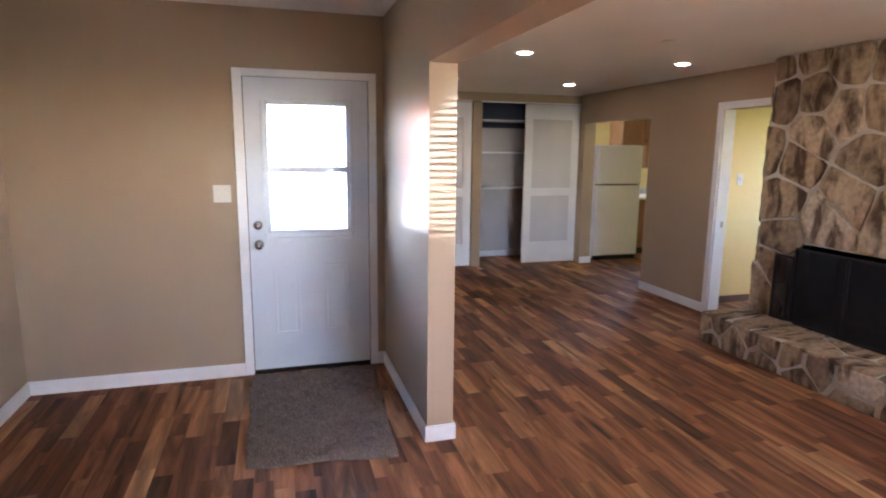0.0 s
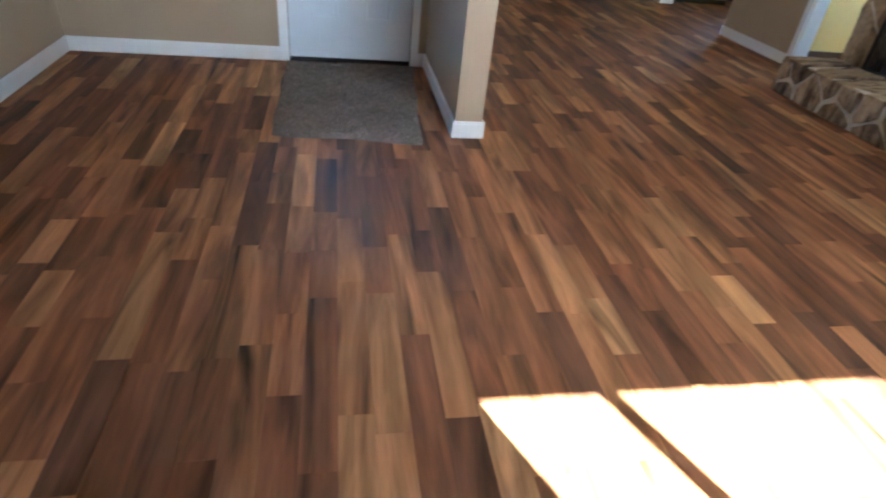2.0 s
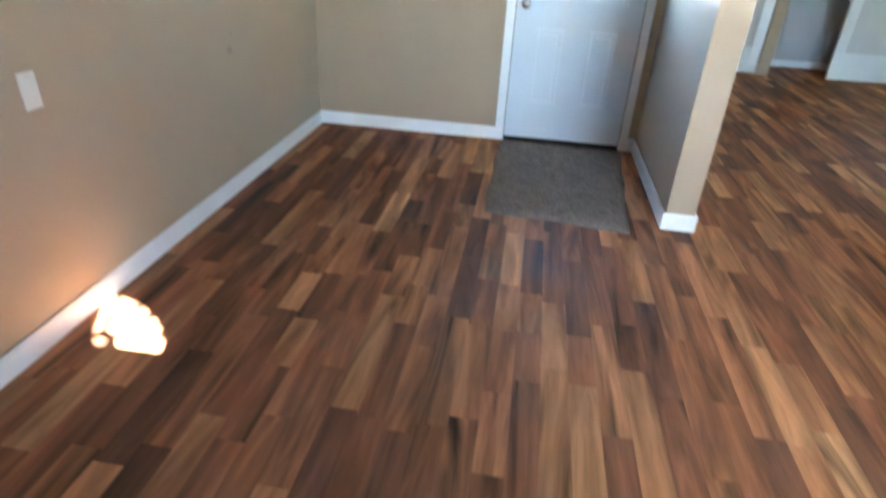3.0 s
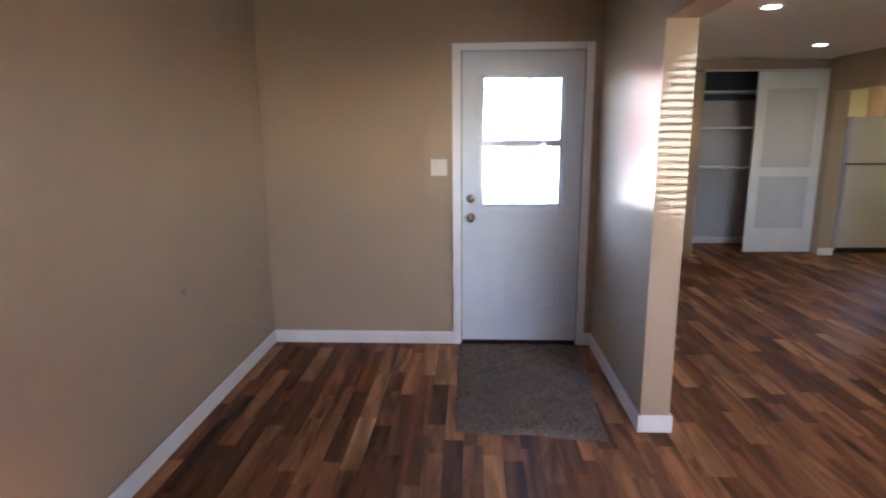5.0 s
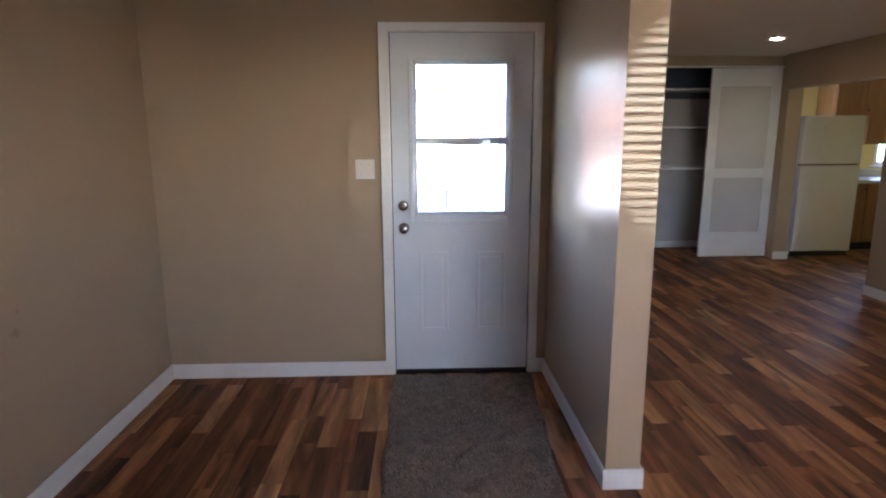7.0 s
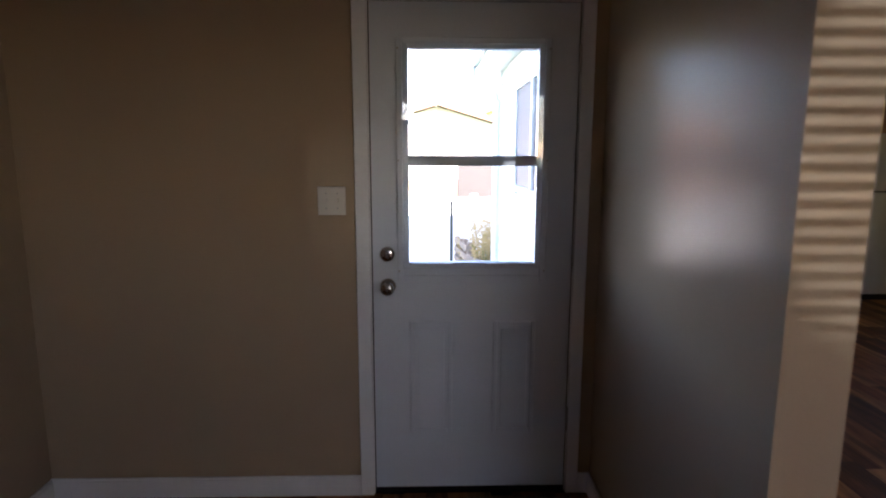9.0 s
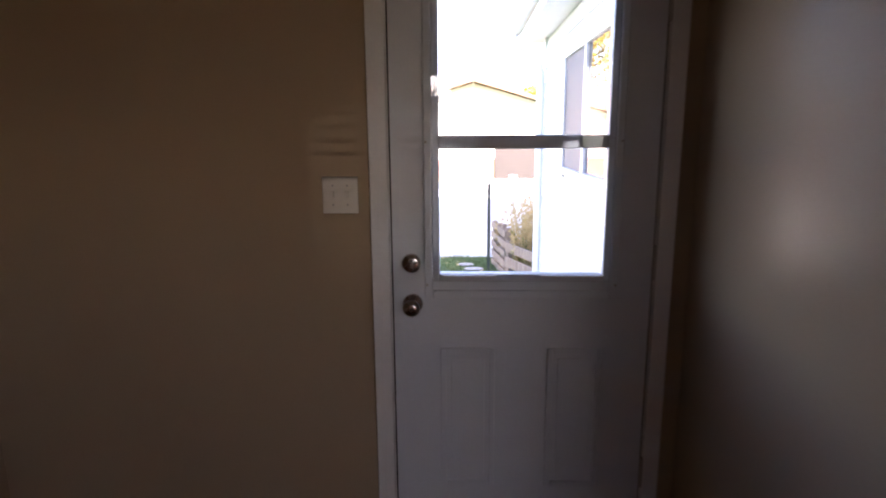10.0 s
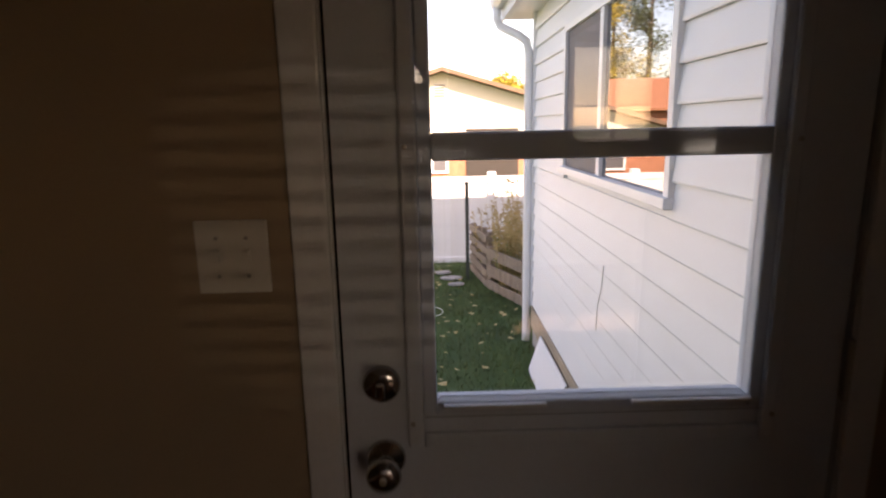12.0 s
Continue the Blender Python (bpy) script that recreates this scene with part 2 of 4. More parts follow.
# ---- building helpers ----
def box(bm, x0, x1, y0, y1, z0, z1, bevel=0.0, seg=2):
    """A box, with rounded edges if a bevel is given."""
    vs = [bm.verts.new((x, y, z)) for x in (x0, x1) for y in (y0, y1) for z in (z0, z1)]
    fs = [bm.faces.new([vs[i] for i in q]) for q in ((0, 1, 3, 2), (4, 6, 7, 5), (0, 4, 5, 1), (2, 3, 7, 6), (0, 2, 6, 4), (1, 5, 7, 3))]
    if bevel:
        es = list({e for f in fs for e in f.edges})
        bmesh.ops.bevel(bm, geom=es, offset=bevel, segments=seg, affect="EDGES", profile=0.5)
    return bm


def boxes(*rows, bevel=0.0):
    bm = bmesh.new()
    for r in rows:
        box(bm, *r, bevel=bevel)
    return bm


def lathe(bm, profile, m, steps=24):
    """Turns (radius, height) rows about z, then places the result by m."""
    rings = []
    for r, z in profile:
        rings.append([bm.verts.new(m @ Vector((r * math.cos(2 * math.pi * i / steps), r * math.sin(2 * math.pi * i / steps), z))) for i in range(steps)])
    for a, b in zip(rings, rings[1:]):
        for i in range(steps):
            bm.faces.new((a[i], a[(i + 1) % steps], b[(i + 1) % steps], b[i]))
    bm.faces.new(list(reversed(rings[0])))
    bm.faces.new(rings[-1])
    return bm


def tube(bm, points, radius, steps=8):
    """A round bar along points; radius is one number or one for each point."""
    pts = [Vector(p) for p in points]
    rad = radius if isinstance(radius, (list, tuple)) else [radius] * len(pts)
    rings = []
    for i, p in enumerate(pts):
        way = (pts[min(i + 1, len(pts) - 1)] - pts[max(i - 1, 0)]).normalized()
        side = way.cross(Vector((0, 0, 1)) if abs(way.z) < 0.9 else Vector((1, 0, 0))).normalized()
        up = way.cross(side)
        rings.append([bm.verts.new(p + rad[i] * (math.cos(2 * math.pi * k / steps) * side + math.sin(2 * math.pi * k / steps) * up)) for k in range(steps)])
    for a, b in zip(rings, rings[1:]):
        for k in range(steps):
            bm.faces.new((a[k], a[(k + 1) % steps], b[(k + 1) % steps], b[k]))
    bm.faces.new(rings[0])
    bm.faces.new(list(reversed(rings[-1])))
    return bm


def mesh_of(name, bm, mat, smooth=False):
    bmesh.ops.recalc_face_normals(bm, faces=bm.faces)
    me = bpy.data.meshes.new(name)
    bm.to_mesh(me)
    bm.free()
    me.materials.append(mat)
    if smooth:
        for p in me.polygons:
            p.use_smooth = True
    return me


def part(name, bm, mat, parent=None, label="", smooth=False):
    """Links a bmesh as one mesh object under a thing or a part."""
    ob = new(name, mesh_of(name, bm, mat, smooth))
    if parent:
        ob.parent = parent
    if label:
        ob["label"] = label
    return ob


def thing(name, label, category, group="", at=(0, 0, 0)):
    ob = new(name)
    ob.location = at
    return tagged(ob, label, category, group)


def structure(name, bm, mat, label, category, smooth=False):
    return tagged(part(name, bm, mat, None, "", smooth), label, category, "", "structure")


def cloth_noise(p, s):
    return noise.noise(Vector(p) * s)


# ---- plan ----
XL, XS0, XS1 = -1.398, 0.937, 1.085         # left wall, stub wall's two faces
YD, YS = 0.0, -5.10                         # door wall, south wall
XE = 4.300                                  # east wall of the living room
YC = 3.33                                   # closet wall
ZC, ZE = 2.355, 2.49                        # ceilings of living room and entry
ZB = 2.022                                  # under the beam
GZ = -0.5                                   # the yard
DX0, DX1, DZ1 = -0.012, 0.832, 2.067        # the back door's opening
# ---- walls, floor, ceilings ----
structure("wall_north", boxes((XL - 0.15, DX0, 0, 0.15, 0, 2.7), (DX1, 1.32, 0, 0.15, 0, 2.7), (DX0, DX1, 0, 0.15, DZ1, 2.7)), TAN, "tan painted wall round the back door", "wall")
structure("wall_west", boxes((XL - 0.15, XL, YS - 0.15, 0, 0, 2.7)), TAN, "tan painted drywall of the entry, slightly scuffed", "wall")
structure("wall_partition", boxes((XS0, XS1, -1.250, -0.001, 0, ZB)), TAN, "short tan partition wall beside the back door", "wall")
structure("beam", boxes((XS0 + 0.001, XS1 - 0.001, YS, -0.001, ZB, 2.7)), TAN, "tan boxed ceiling beam over the wide opening", "beam")
# south wall with the front door's and the wide window's opening,
WX0, WX1, WZ0, WZ1 = 1.60, 3.40, 1.28, 2.26
FD0, FD1 = -0.59, 0.34
structure("wall_south", boxes((XL - 0.15, FD0, YS - 0.15, YS, 0, 2.7), (FD1, WX0, YS - 0.15, YS, 0, 2.7), (WX1, 6.95, YS - 0.15, YS, 0, 2.7),
          (FD0, FD1, YS - 0.15, YS, 2.23, 2.7), (WX0, WX1, YS - 0.15, YS, 0, WZ0), (WX0, WX1, YS - 0.15, YS, WZ1, 2.7)), TAN, "tan south wall with front door and windows", "wall")
structure("wall_east", boxes((XE, XE + 0.12, 0.52, 1.632, 0, 2.7), (XE, XE + 0.12, YS, -1.60, 0, 2.7), (XE, XE + 0.12, -0.40, -0.26, 0, 2.7), (XE, XE + 0.12, -1.60, -0.40, 0.95, 2.7), (XE, XE + 0.12, -0.26, 0.52, 2.0, 2.7), (XE, XE + 0.12, 1.632, 3.21, 1.975, 2.7)), TAN, "tan east wall between kitchen opening and fireplace", "wall")
structure("wall_closet", boxes((1.20, 1.91, YC, YC + 0.1, 0, 2.7), (2.755, 2.885, YC - 0.012, YC + 0.1, 0, 2.23), (1.91, 4.365, YC, YC + 0.1, 2.245, 2.7), (4.365, 4.54, 3.21, YC + 0.1, 0, 2.7), (4.54, 5.6, YC + 0.02, YC + 0.1, 2.2, 2.7)), TAN, "tan wall round the closet openings", "wall")
structure("wall_wing_west", boxes((1.025 + 0.032, 1.20, 0.15, 4.09, GZ, 2.6)), TAN, "outer wall of the living room wing", "wall")
structure("closet_back", boxes((1.20, 4.54, 4.02, 4.085, 0, 1.92), (2.81, 2.84, YC + 0.1, 4.02, 0, 1.92), (4.48, 4.54, YC + 0.1, 4.02, 0, 1.92)), CLOSETIN, "grey inside walls of the closet", "wall")
# same closet walls above 1.92 m, coloured dark blue instead of grey
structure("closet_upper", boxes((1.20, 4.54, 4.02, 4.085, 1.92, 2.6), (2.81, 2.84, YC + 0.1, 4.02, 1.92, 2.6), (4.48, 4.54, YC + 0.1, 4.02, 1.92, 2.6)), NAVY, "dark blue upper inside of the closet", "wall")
structure("wall_kitchen", boxes((4.542, 6.35, 4.32, 4.44, 0, 2.7), (7.15, 7.6, 4.32, 4.44, 0, 2.7), (6.35, 7.15, 4.32, 4.44, 0, 1.05), (6.35, 7.15, 4.32, 4.44, 1.95, 2.7), (7.6, 7.7, 1.4, 4.44, 0, 2.7)), YELLOW, "yellow painted kitchen wall", "wall")
structure("wall_yellow_room", boxes((XE + 0.12, 7.6, 0.84, 0.94, 0, 2.7), (7.0, 7.1, -1.9, -0.8, 0, 2.7), (7.0, 7.1, 0.2, 0.84, 0, 2.7), (7.0, 7.1, -0.8, 0.2, 0, 1.0), (7.0, 7.1, -0.8, 0.2, 2.0, 2.7), (XE + 0.12, 7.0, -1.9, -1.8, 0, 2.7)), YELLOW, "yellow painted wall of the next room", "wall")
structure("wall_yellow_back", boxes((XE + 0.12, XE + 0.13, 0.94, 1.632, 0, 2.7), (XE + 0.12, 7.6, 1.4, 1.5, 0, 2.7)), YELLOW, "yellow painted kitchen side wall", "wall")
structure("ceiling_living", boxes((XS1, 7.7, YS, YC + 0.05, ZC, 2.6)), CEIL, "off-white textured ceiling with recessed lights", "ceiling")
structure("ceiling_kitchen", boxes((1.20, 7.7, YC + 0.101, 4.45, 2.50, 2.62)), CEIL, "off-white ceiling", "ceiling")
structure("ceiling_entry", boxes((XL, XS0, YS, 0, ZE, 2.6)), CEIL, "off-white ceiling of the entry", "ceiling")
# flat slab out of view, added to keep light out and cast eave shadow
structure("roof_slab", boxes((XL - 0.6, 1.32, YS - 0.6, 0.35, 2.70, 2.82), (1.32, 7.9, YS - 0.6, 4.45, 2.70, 2.82), (0.80, 1.32, 0.35, 4.45, 2.70, 2.82)), ROOFM, "unseen brown shingle roof slab, added to shade rooms and yard", "roof")
floor = structure("floor", boxes((XL - 0.1, 7.65, YS - 0.1, 0.10, -0.12, -0.004), (1.3, 7.65, 0.10, 4.35, -0.12, -0.004)), SOOT, "dark brown wood laminate strip floor", "floor")


def skirting(name, runs):
    """White skirting boards with an eased top; each run is (x0, x1, y0, y1)."""
    bm = bmesh.new()
    for x0, x1, y0, y1 in runs:
        box(bm, x0, x1, y0, y1, 0.0, 0.078)
        ix, iy = (0.004, 0) if (x1 - x0) < (y1 - y0) else (0, 0.004)
        box(bm, x0 + ix * 0.5, x1 - ix * 0.5, y0 + iy * 0.5, y1 - iy * 0.5, 0.078, 0.092, bevel=0.0025)
    return structure(name, bm, WHITE, "white painted skirting board", "baseboard")


T = 0.014
skirting("baseboard", [(XL, XL + T, YS, -T), (XL, -0.066, -T, 0), (0.882, XS0, -T, 0), (XS0 - T, XS0, -1.250, -T), (XS0 - T, XS1 + T, -1.250 - T, -1.250), (XS1, XS1 + T, -1.250, 0),
                       (XE - T, XE, 0.587, 1.632), (XE - T, XE + 0.12, 1.632, 1.632 + T), (4.375, 4.54 + T, 3.21 - T, 3.21), (4.54, 4.54 + T, 3.21, YC + 0.1), (1.32, 1.91, YC - T, YC)])
structure("trim_back_door", boxes((-0.066, DX0 + 0.004, -0.016, 0, 0, 2.108), (DX1 - 0.004, 0.882, -0.016, 0, 0, 2.108), (DX0 + 0.004, DX1 - 0.004, -0.0155, 0, 2.062, 2.108), bevel=0.004), WHITE, "white painted casing of the back door", "door casing")
structure("jamb_back_door", boxes((DX0 - 0.002, -0.006, 0.001, 0.15, 0, DZ1), (0.8275, DX1, 0.001, 0.15, 0, DZ1), (-0.0035, 0.8255, 0.001, 0.15, 2.0585, DZ1), (-0.006, 0.014, 0.048, 0.062, 0.012, 2.0585), (0.808, 0.8275, 0.048, 0.062, 0.012, 2.0585), (0.014, 0.808, 0.048, 0.062, 2.04, 2.0585), (-0.0035, 0.8255, 0.048, 0.15, -0.01, 0.012)), WHITE, "white door jamb and sill", "door jamb")
structure("trim_yellow_room", boxes((XE - 0.016, XE, 0.52, 0.587, 0, 2.065), (XE - 0.016, XE, -0.26, 0.52, 2.0, 2.065), (XE - 0.001, XE + 0.125, 0.505, 0.519, 0, 2.0), bevel=0.003), WHITE, "white painted casing of the open doorway", "door casing")
structure("trim_closet", boxes((1.91, 2.753, YC - 0.004, YC + 0.05, 2.23, 2.246), (2.887, 4.363, YC - 0.004, YC + 0.05, 2.23, 2.246)), WHITE, "white closet door track", "trim")


# ---- the back door ----
def back_door():
    door = tagged(thing("door_1", "white steel back door, closed, with a two-pane window", "door", at=(0, 0, 0)), kind="structure")
    Y0, Y1 = 0.002, 0.046
    gx0, gx1, gz0, gz1 = 0.128, 0.688, 1.012, 1.902
    part("slab", boxes((0, gx0, Y0, Y1, 0.03, 2.055), (gx1, 0.822, Y0, Y1, 0.03, 2.055), (gx0, gx1, Y0, Y1, 0.03, gz0), (gx0, gx1, Y0, Y1, gz1, 2.055)), DOORW, door)
    # the raised moulding round the window
    def ring(x0, x1, z0, z1, w, y0, y1, bev):
        return boxes((x0, x0 + w, y0, y1, z0, z1), (x1 - w, x1, y0, y1, z0, z1), (x0 + w, x1 - w, y0, y1, z0, z0 + w), (x0 + w, x1 - w, y0, y1, z1 - w, z1), bevel=bev)
    part("window_frame", ring(0.102, 0.714, 0.955, 1.922, 0.026, -0.010, Y0, 0.004), DOORW, door)
    part("inner_frame", ring(0.128, 0.688, 1.012, 1.902, 0.022, -0.004, 0.040, 0.004), DOORW, door)
    part("meeting_rail", boxes((0.150, 0.666, -0.008, 0.030, 1.428, 1.470), bevel=0.004), DOORW, door)
    for z0, z1 in ((1.034, 1.428), (1.470, 1.880)):
        pane = part("pane", boxes((0.150, 0.666, 0.018, 0.022, z0, z1)), GLASS, door)
        pane.visible_shadow = False
    part("sash_lift", boxes((0.16, 0.33, -0.016, -0.002, 1.026, 1.032), bevel=0.002), WHITE, door)
    part("sash_lift", boxes((0.47, 0.67, -0.016, -0.002, 1.026, 1.032), bevel=0.002), WHITE, door)
    front = part("storm_pane", boxes((0.1285, 0.6875, -0.013, -0.010, 1.0125, 1.9015)), GLASS, door, "clear pane over both sashes")
    front.visible_shadow = False
    for x in (0.110, 0.706):
        for z in (1.0, 1.45, 1.88):
            bm = lathe(bmesh.new(), [(0.004, 0), (0.004, 0.002), (0.0015, 0.003)], pose(x, -0.010, z, 90, 0, 0), 10)
            part("screw", bm, STEEL, door)
    # two embossed lower panels
    for x0, x1 in ((0.150, 0.330), (0.500, 0.680)):
        part("panel_moulding", ring(x0, x1, 0.285, 0.785, 0.020, -0.0045, Y0, 0.004), DOORW, door)
        part("panel", boxes((x0 + 0.034, x1 - 0.034, -0.003, Y0, 0.319, 0.751), bevel=0.0028), DOORW, door)
    part("sweep", boxes((0.002, 0.820, 0.004, 0.044, 0.006, 0.0298)), RUBBER, door, "black rubber door sweep")
    # black strips round the slab paint the shade of the gap
    part("gap_shade", boxes((-0.0055, -0.0003, 0.010, 0.046, 0.013, 2.058), (0.8223, 0.8272, 0.010, 0.046, 0.013, 2.058), (0.0, 0.822, 0.010, 0.046, 2.0553, 2.0583)), RUBBER, door, "black strip standing in for shade in the door gap")
    m = pose(0.062, 0.002, 0.934, 90, 0, 0)
    knob = part("door_knob", lathe(bmesh.new(), [(0.033, 0), (0.033, 0.004), (0.029, 0.009), (0.014, 0.012), (0.012, 0.030), (0.020, 0.037), (0.027, 0.047), (0.0285, 0.056), (0.025, 0.064), (0.014, 0.069), (0.009, 0.0695)], m, 32), CHROME, door, "satin nickel door knob", True)
    part("lock_button", lathe(bmesh.new(), [(0.006, 0.069), (0.006, 0.073), (0.004, 0.0745)], m, 14), STEEL, knob)
    m = pose(0.060, 0.002, 1.069, 90, 0, 0)
    bolt = part("deadbolt", lathe(bmesh.new(), [(0.031, 0), (0.031, 0.008), (0.027, 0.014), (0.012, 0.016)], m, 32), CHROME, door, "satin nickel deadbolt rose", True)
    part("thumb_turn", boxes((0.052, 0.068, -0.034, -0.012, 1.056, 1.082), bevel=0.004), CHROME, bolt)
    for z in (1.843, 1.072, 0.346):
        bm = boxes((0.8225, 0.830, -0.004, 0.0015, z - 0.05, z + 0.05))
        lathe(bm, [(0.0065, -0.052), (0.0065, 0.052), (0.004, 0.056)], pose(0.826, -0.009, z), 12)
        part("hinge", bm, STEEL, door, "worn steel hinge")


back_door()


def switch_plate(name, w, h, m, label, toggles):
    """A wall plate in its own frame: x across, z up, front to -y; m places it."""
    ob = thing(name, label, "light switch" if toggles else "wall plate")
    ob.matrix_world = m
    part("plate", boxes((-w / 2, w / 2, -0.006, 0, -h / 2, h / 2), bevel=0.0025), PLASTIC, ob)
    if toggles:
        for i in range(toggles):
            x = (i - (toggles - 1) / 2) * 0.046
            part("toggle", boxes((x - 0.005, x + 0.005, -0.016, -0.005, -0.008, 0.012), bevel=0.002), PLASTIC, ob)
            for z2 in (-0.03, 0.03):
                part("screw", lathe(bmesh.new(), [(0.0032, 0), (0.0032, 0.001), (0.002, 0.0018)], pose(x, -0.006, z2, 90, 0, 0), 10), STEEL, ob)
    else:
        for z2 in (-0.042, 0.042):
            part("screw", lathe(bmesh.new(), [(0.0032, 0), (0.0032, 0.001), (0.002, 0.0018)], pose(0, -0.006, z2, 90, 0, 0), 10), PLASTIC, ob)
    return ob


switch_plate("light_switch", 0.112, 0.115, pose(-0.160, 0, 1.288), "white double light switch plate beside the back door", 2)
switch_plate("wall_plate", 0.07, 0.115, pose(XL, -2.56, 0.835, 0, 0, 90), "white blank wall plate on the entry's side wall", 0)
switch_plate("wall_switch", 0.07, 0.115, pose(4.857, 0.84, 1.32, 0, 0, 0), "white switch plate on the yellow wall", 1)


# ---- recessed lights ----
def downlight(x, y):
    ob = thing("ceiling_light", "round recessed ceiling light, switched on", "ceiling light", "recessed lights", (x, y, ZC))
    bm = lathe(bmesh.new(), [(0.052, -0.001), (0.056, -0.006), (0.074, -0.005), (0.078, 0.0)], Matrix(), 32)
    part("trim_ring", bm, WHITE, ob, "", True)
    part("lens", lathe(bmesh.new(), [(0.053, -0.0075), (0.050, -0.0085), (0.02, -0.009)], Matrix(), 28), DISC, ob, "glowing lens")
    return ob


for x, y in ((2.105, 0.24), (3.63, 0.31), (3.50, 2.10), (2.08, 2.06), (2.217, -1.668), (3.74, -1.64)):
    downlight(x, y)
sm = thing("ceiling_cover", "small round white cover plate on the ceiling", "ceiling cover", at=(2.87, -0.51, ZC))
part("cover", lathe(bmesh.new(), [(0.062, 0), (0.060, -0.004), (0.05, -0.007)], Matrix(), 28), CEIL, sm)


# ---- small marks and fittings ----
def scuff(y, z, r, seed):
    rng = random.Random(seed)
    ob = thing("wall_mark", "small patched scuff on the tan wall", "wall mark", "wall marks")
    bm = bmesh.new()
    outer = [bm.verts.new((XL + 0.0008, y + r * rng.uniform(0.6, 1.0) * math.cos(a * 0.524), z + 0.8 * r * rng.uniform(0.5, 1.0) * math.sin(a * 0.524))) for a in range(12)]
    mid = bm.verts.new((XL + 0.003, y, z))
    for i in range(12):
        bm.faces.new((outer[i], outer[(i + 1) % 12], mid))
    part("filler", bm, material("rubbed_wall_paint", (0.34, 0.26, 0.18), rough=0.8, vary=0.2, scale=20), ob)


scuff(-1.27, 0.74, 0.035, 1)
scuff(-1.24, 0.82, 0.014, 2)
sp = thing("strike_plate", "small dark strike plate in the white door jamb", "strike plate")
part("plate", boxes((XE + 0.06, XE + 0.09, 0.5015, 0.5045, 0.87, 0.93), bevel=0.001), STEEL, sp)
structure("baseboard_yellow_room", boxes((XE + 0.125, 7.0, 0.826, 0.8395, 0, 0.075), bevel=0.002), material("dark_wood_skirting", (0.10, 0.05, 0.025), rough=0.5, vary=0.25), "dark wood skirting of the yellow room", "baseboard")
# ---- the entry's mat ----
def door_mat():
    mat = thing("door_mat", "worn taupe carpet offcut lying before the back door", "door mat")
    bm = bmesh.new()
    nx, ny = 40, 64
    def spot(u, v):
        x0, x1 = -0.018 - 0.004 * (1 - v), 0.845 - 0.097 * v
        y = -0.05 - v * (1.24 + 0.075 * u + 0.012 * math.sin(u * 9))
        x = x0 + (x1 - x0) * u + 0.006 * math.sin(v * 14 + u)
        return x, y
    def top(u, v):
        x, y = spot(u, v)
        edge = min(u, 1 - u, v, 1 - v)
        return Vector((x, y, 0.004 + 0.012 * min(1, edge / 0.012) + 0.003 * cloth_noise((x, y, 0), 6)))
    grid = [[bm.verts.new(top(i / nx, j / ny)) for j in range(ny + 1)] for i in range(nx + 1)]
    for i in range(nx):
        for j in range(ny):
            bm.faces.new((grid[i][j], grid[i + 1][j], grid[i + 1][j + 1], grid[i][j + 1]))
    ring = [grid[i][0] for i in range(nx + 1)] + [grid[nx][j] for j in range(1, ny + 1)] + [grid[i][ny] for i in range(nx - 1, -1, -1)] + [grid[0][j] for j in range(ny - 1, 0, -1)]
    low = [bm.verts.new((v.co.x, v.co.y, 0.0005)) for v in ring]
    for k in range(len(ring)):
        q = (k + 1) % len(ring)
        bm.faces.new((ring[k], low[k], low[q], ring[q]))
    part("backing", bm, CARPET, mat, "", True)
    rng = random.Random(4)
    verts, faces = [], []
    for k in range(15000):
        u, v = rng.random(), rng.random()
        p = top(u, v)
        a, r, hgt = rng.uniform(0, 6.28), rng.uniform(0.002, 0.004), rng.uniform(0.005, 0.011)
        lean = Vector((rng.uniform(-1, 1), rng.uniform(-1, 1), 0)) * 0.005
        b = len(verts)
        for c in range(3):
            verts.append((p.x + r * math.cos(a + c * 2.09), p.y + r * math.sin(a + c * 2.09), p.z - 0.003))
        verts.append((p.x + lean.x, p.y + lean.y, p.z + hgt))
        faces += [(b, b + 1, b + 3), (b + 1, b + 2, b + 3), (b + 2, b, b + 3)]
    me = bpy.data.meshes.new("nap")
    me.from_pydata(verts, [], faces)
    m = CARPET.copy()
    m.name = "taupe_tufts"
    n, l = m.node_tree.nodes, m.node_tree.links
    rmp = n.new("ShaderNodeValToRGB")
    rmp.color_ramp.elements[0].color, rmp.color_ramp.elements[1].color = (0.10, 0.08, 0.066, 1), (0.36, 0.30, 0.25, 1)
    l.new(n.new("ShaderNodeNewGeometry").outputs["Random Per Island"], rmp.inputs[0])
    l.new(rmp.outputs[0], n["Principled BSDF"].inputs["Base Color"])
    me.materials.append(m)
    ob = new("nap", me)
    ob.parent = mat
    ob["kind"] = "stuff"


door_mat()


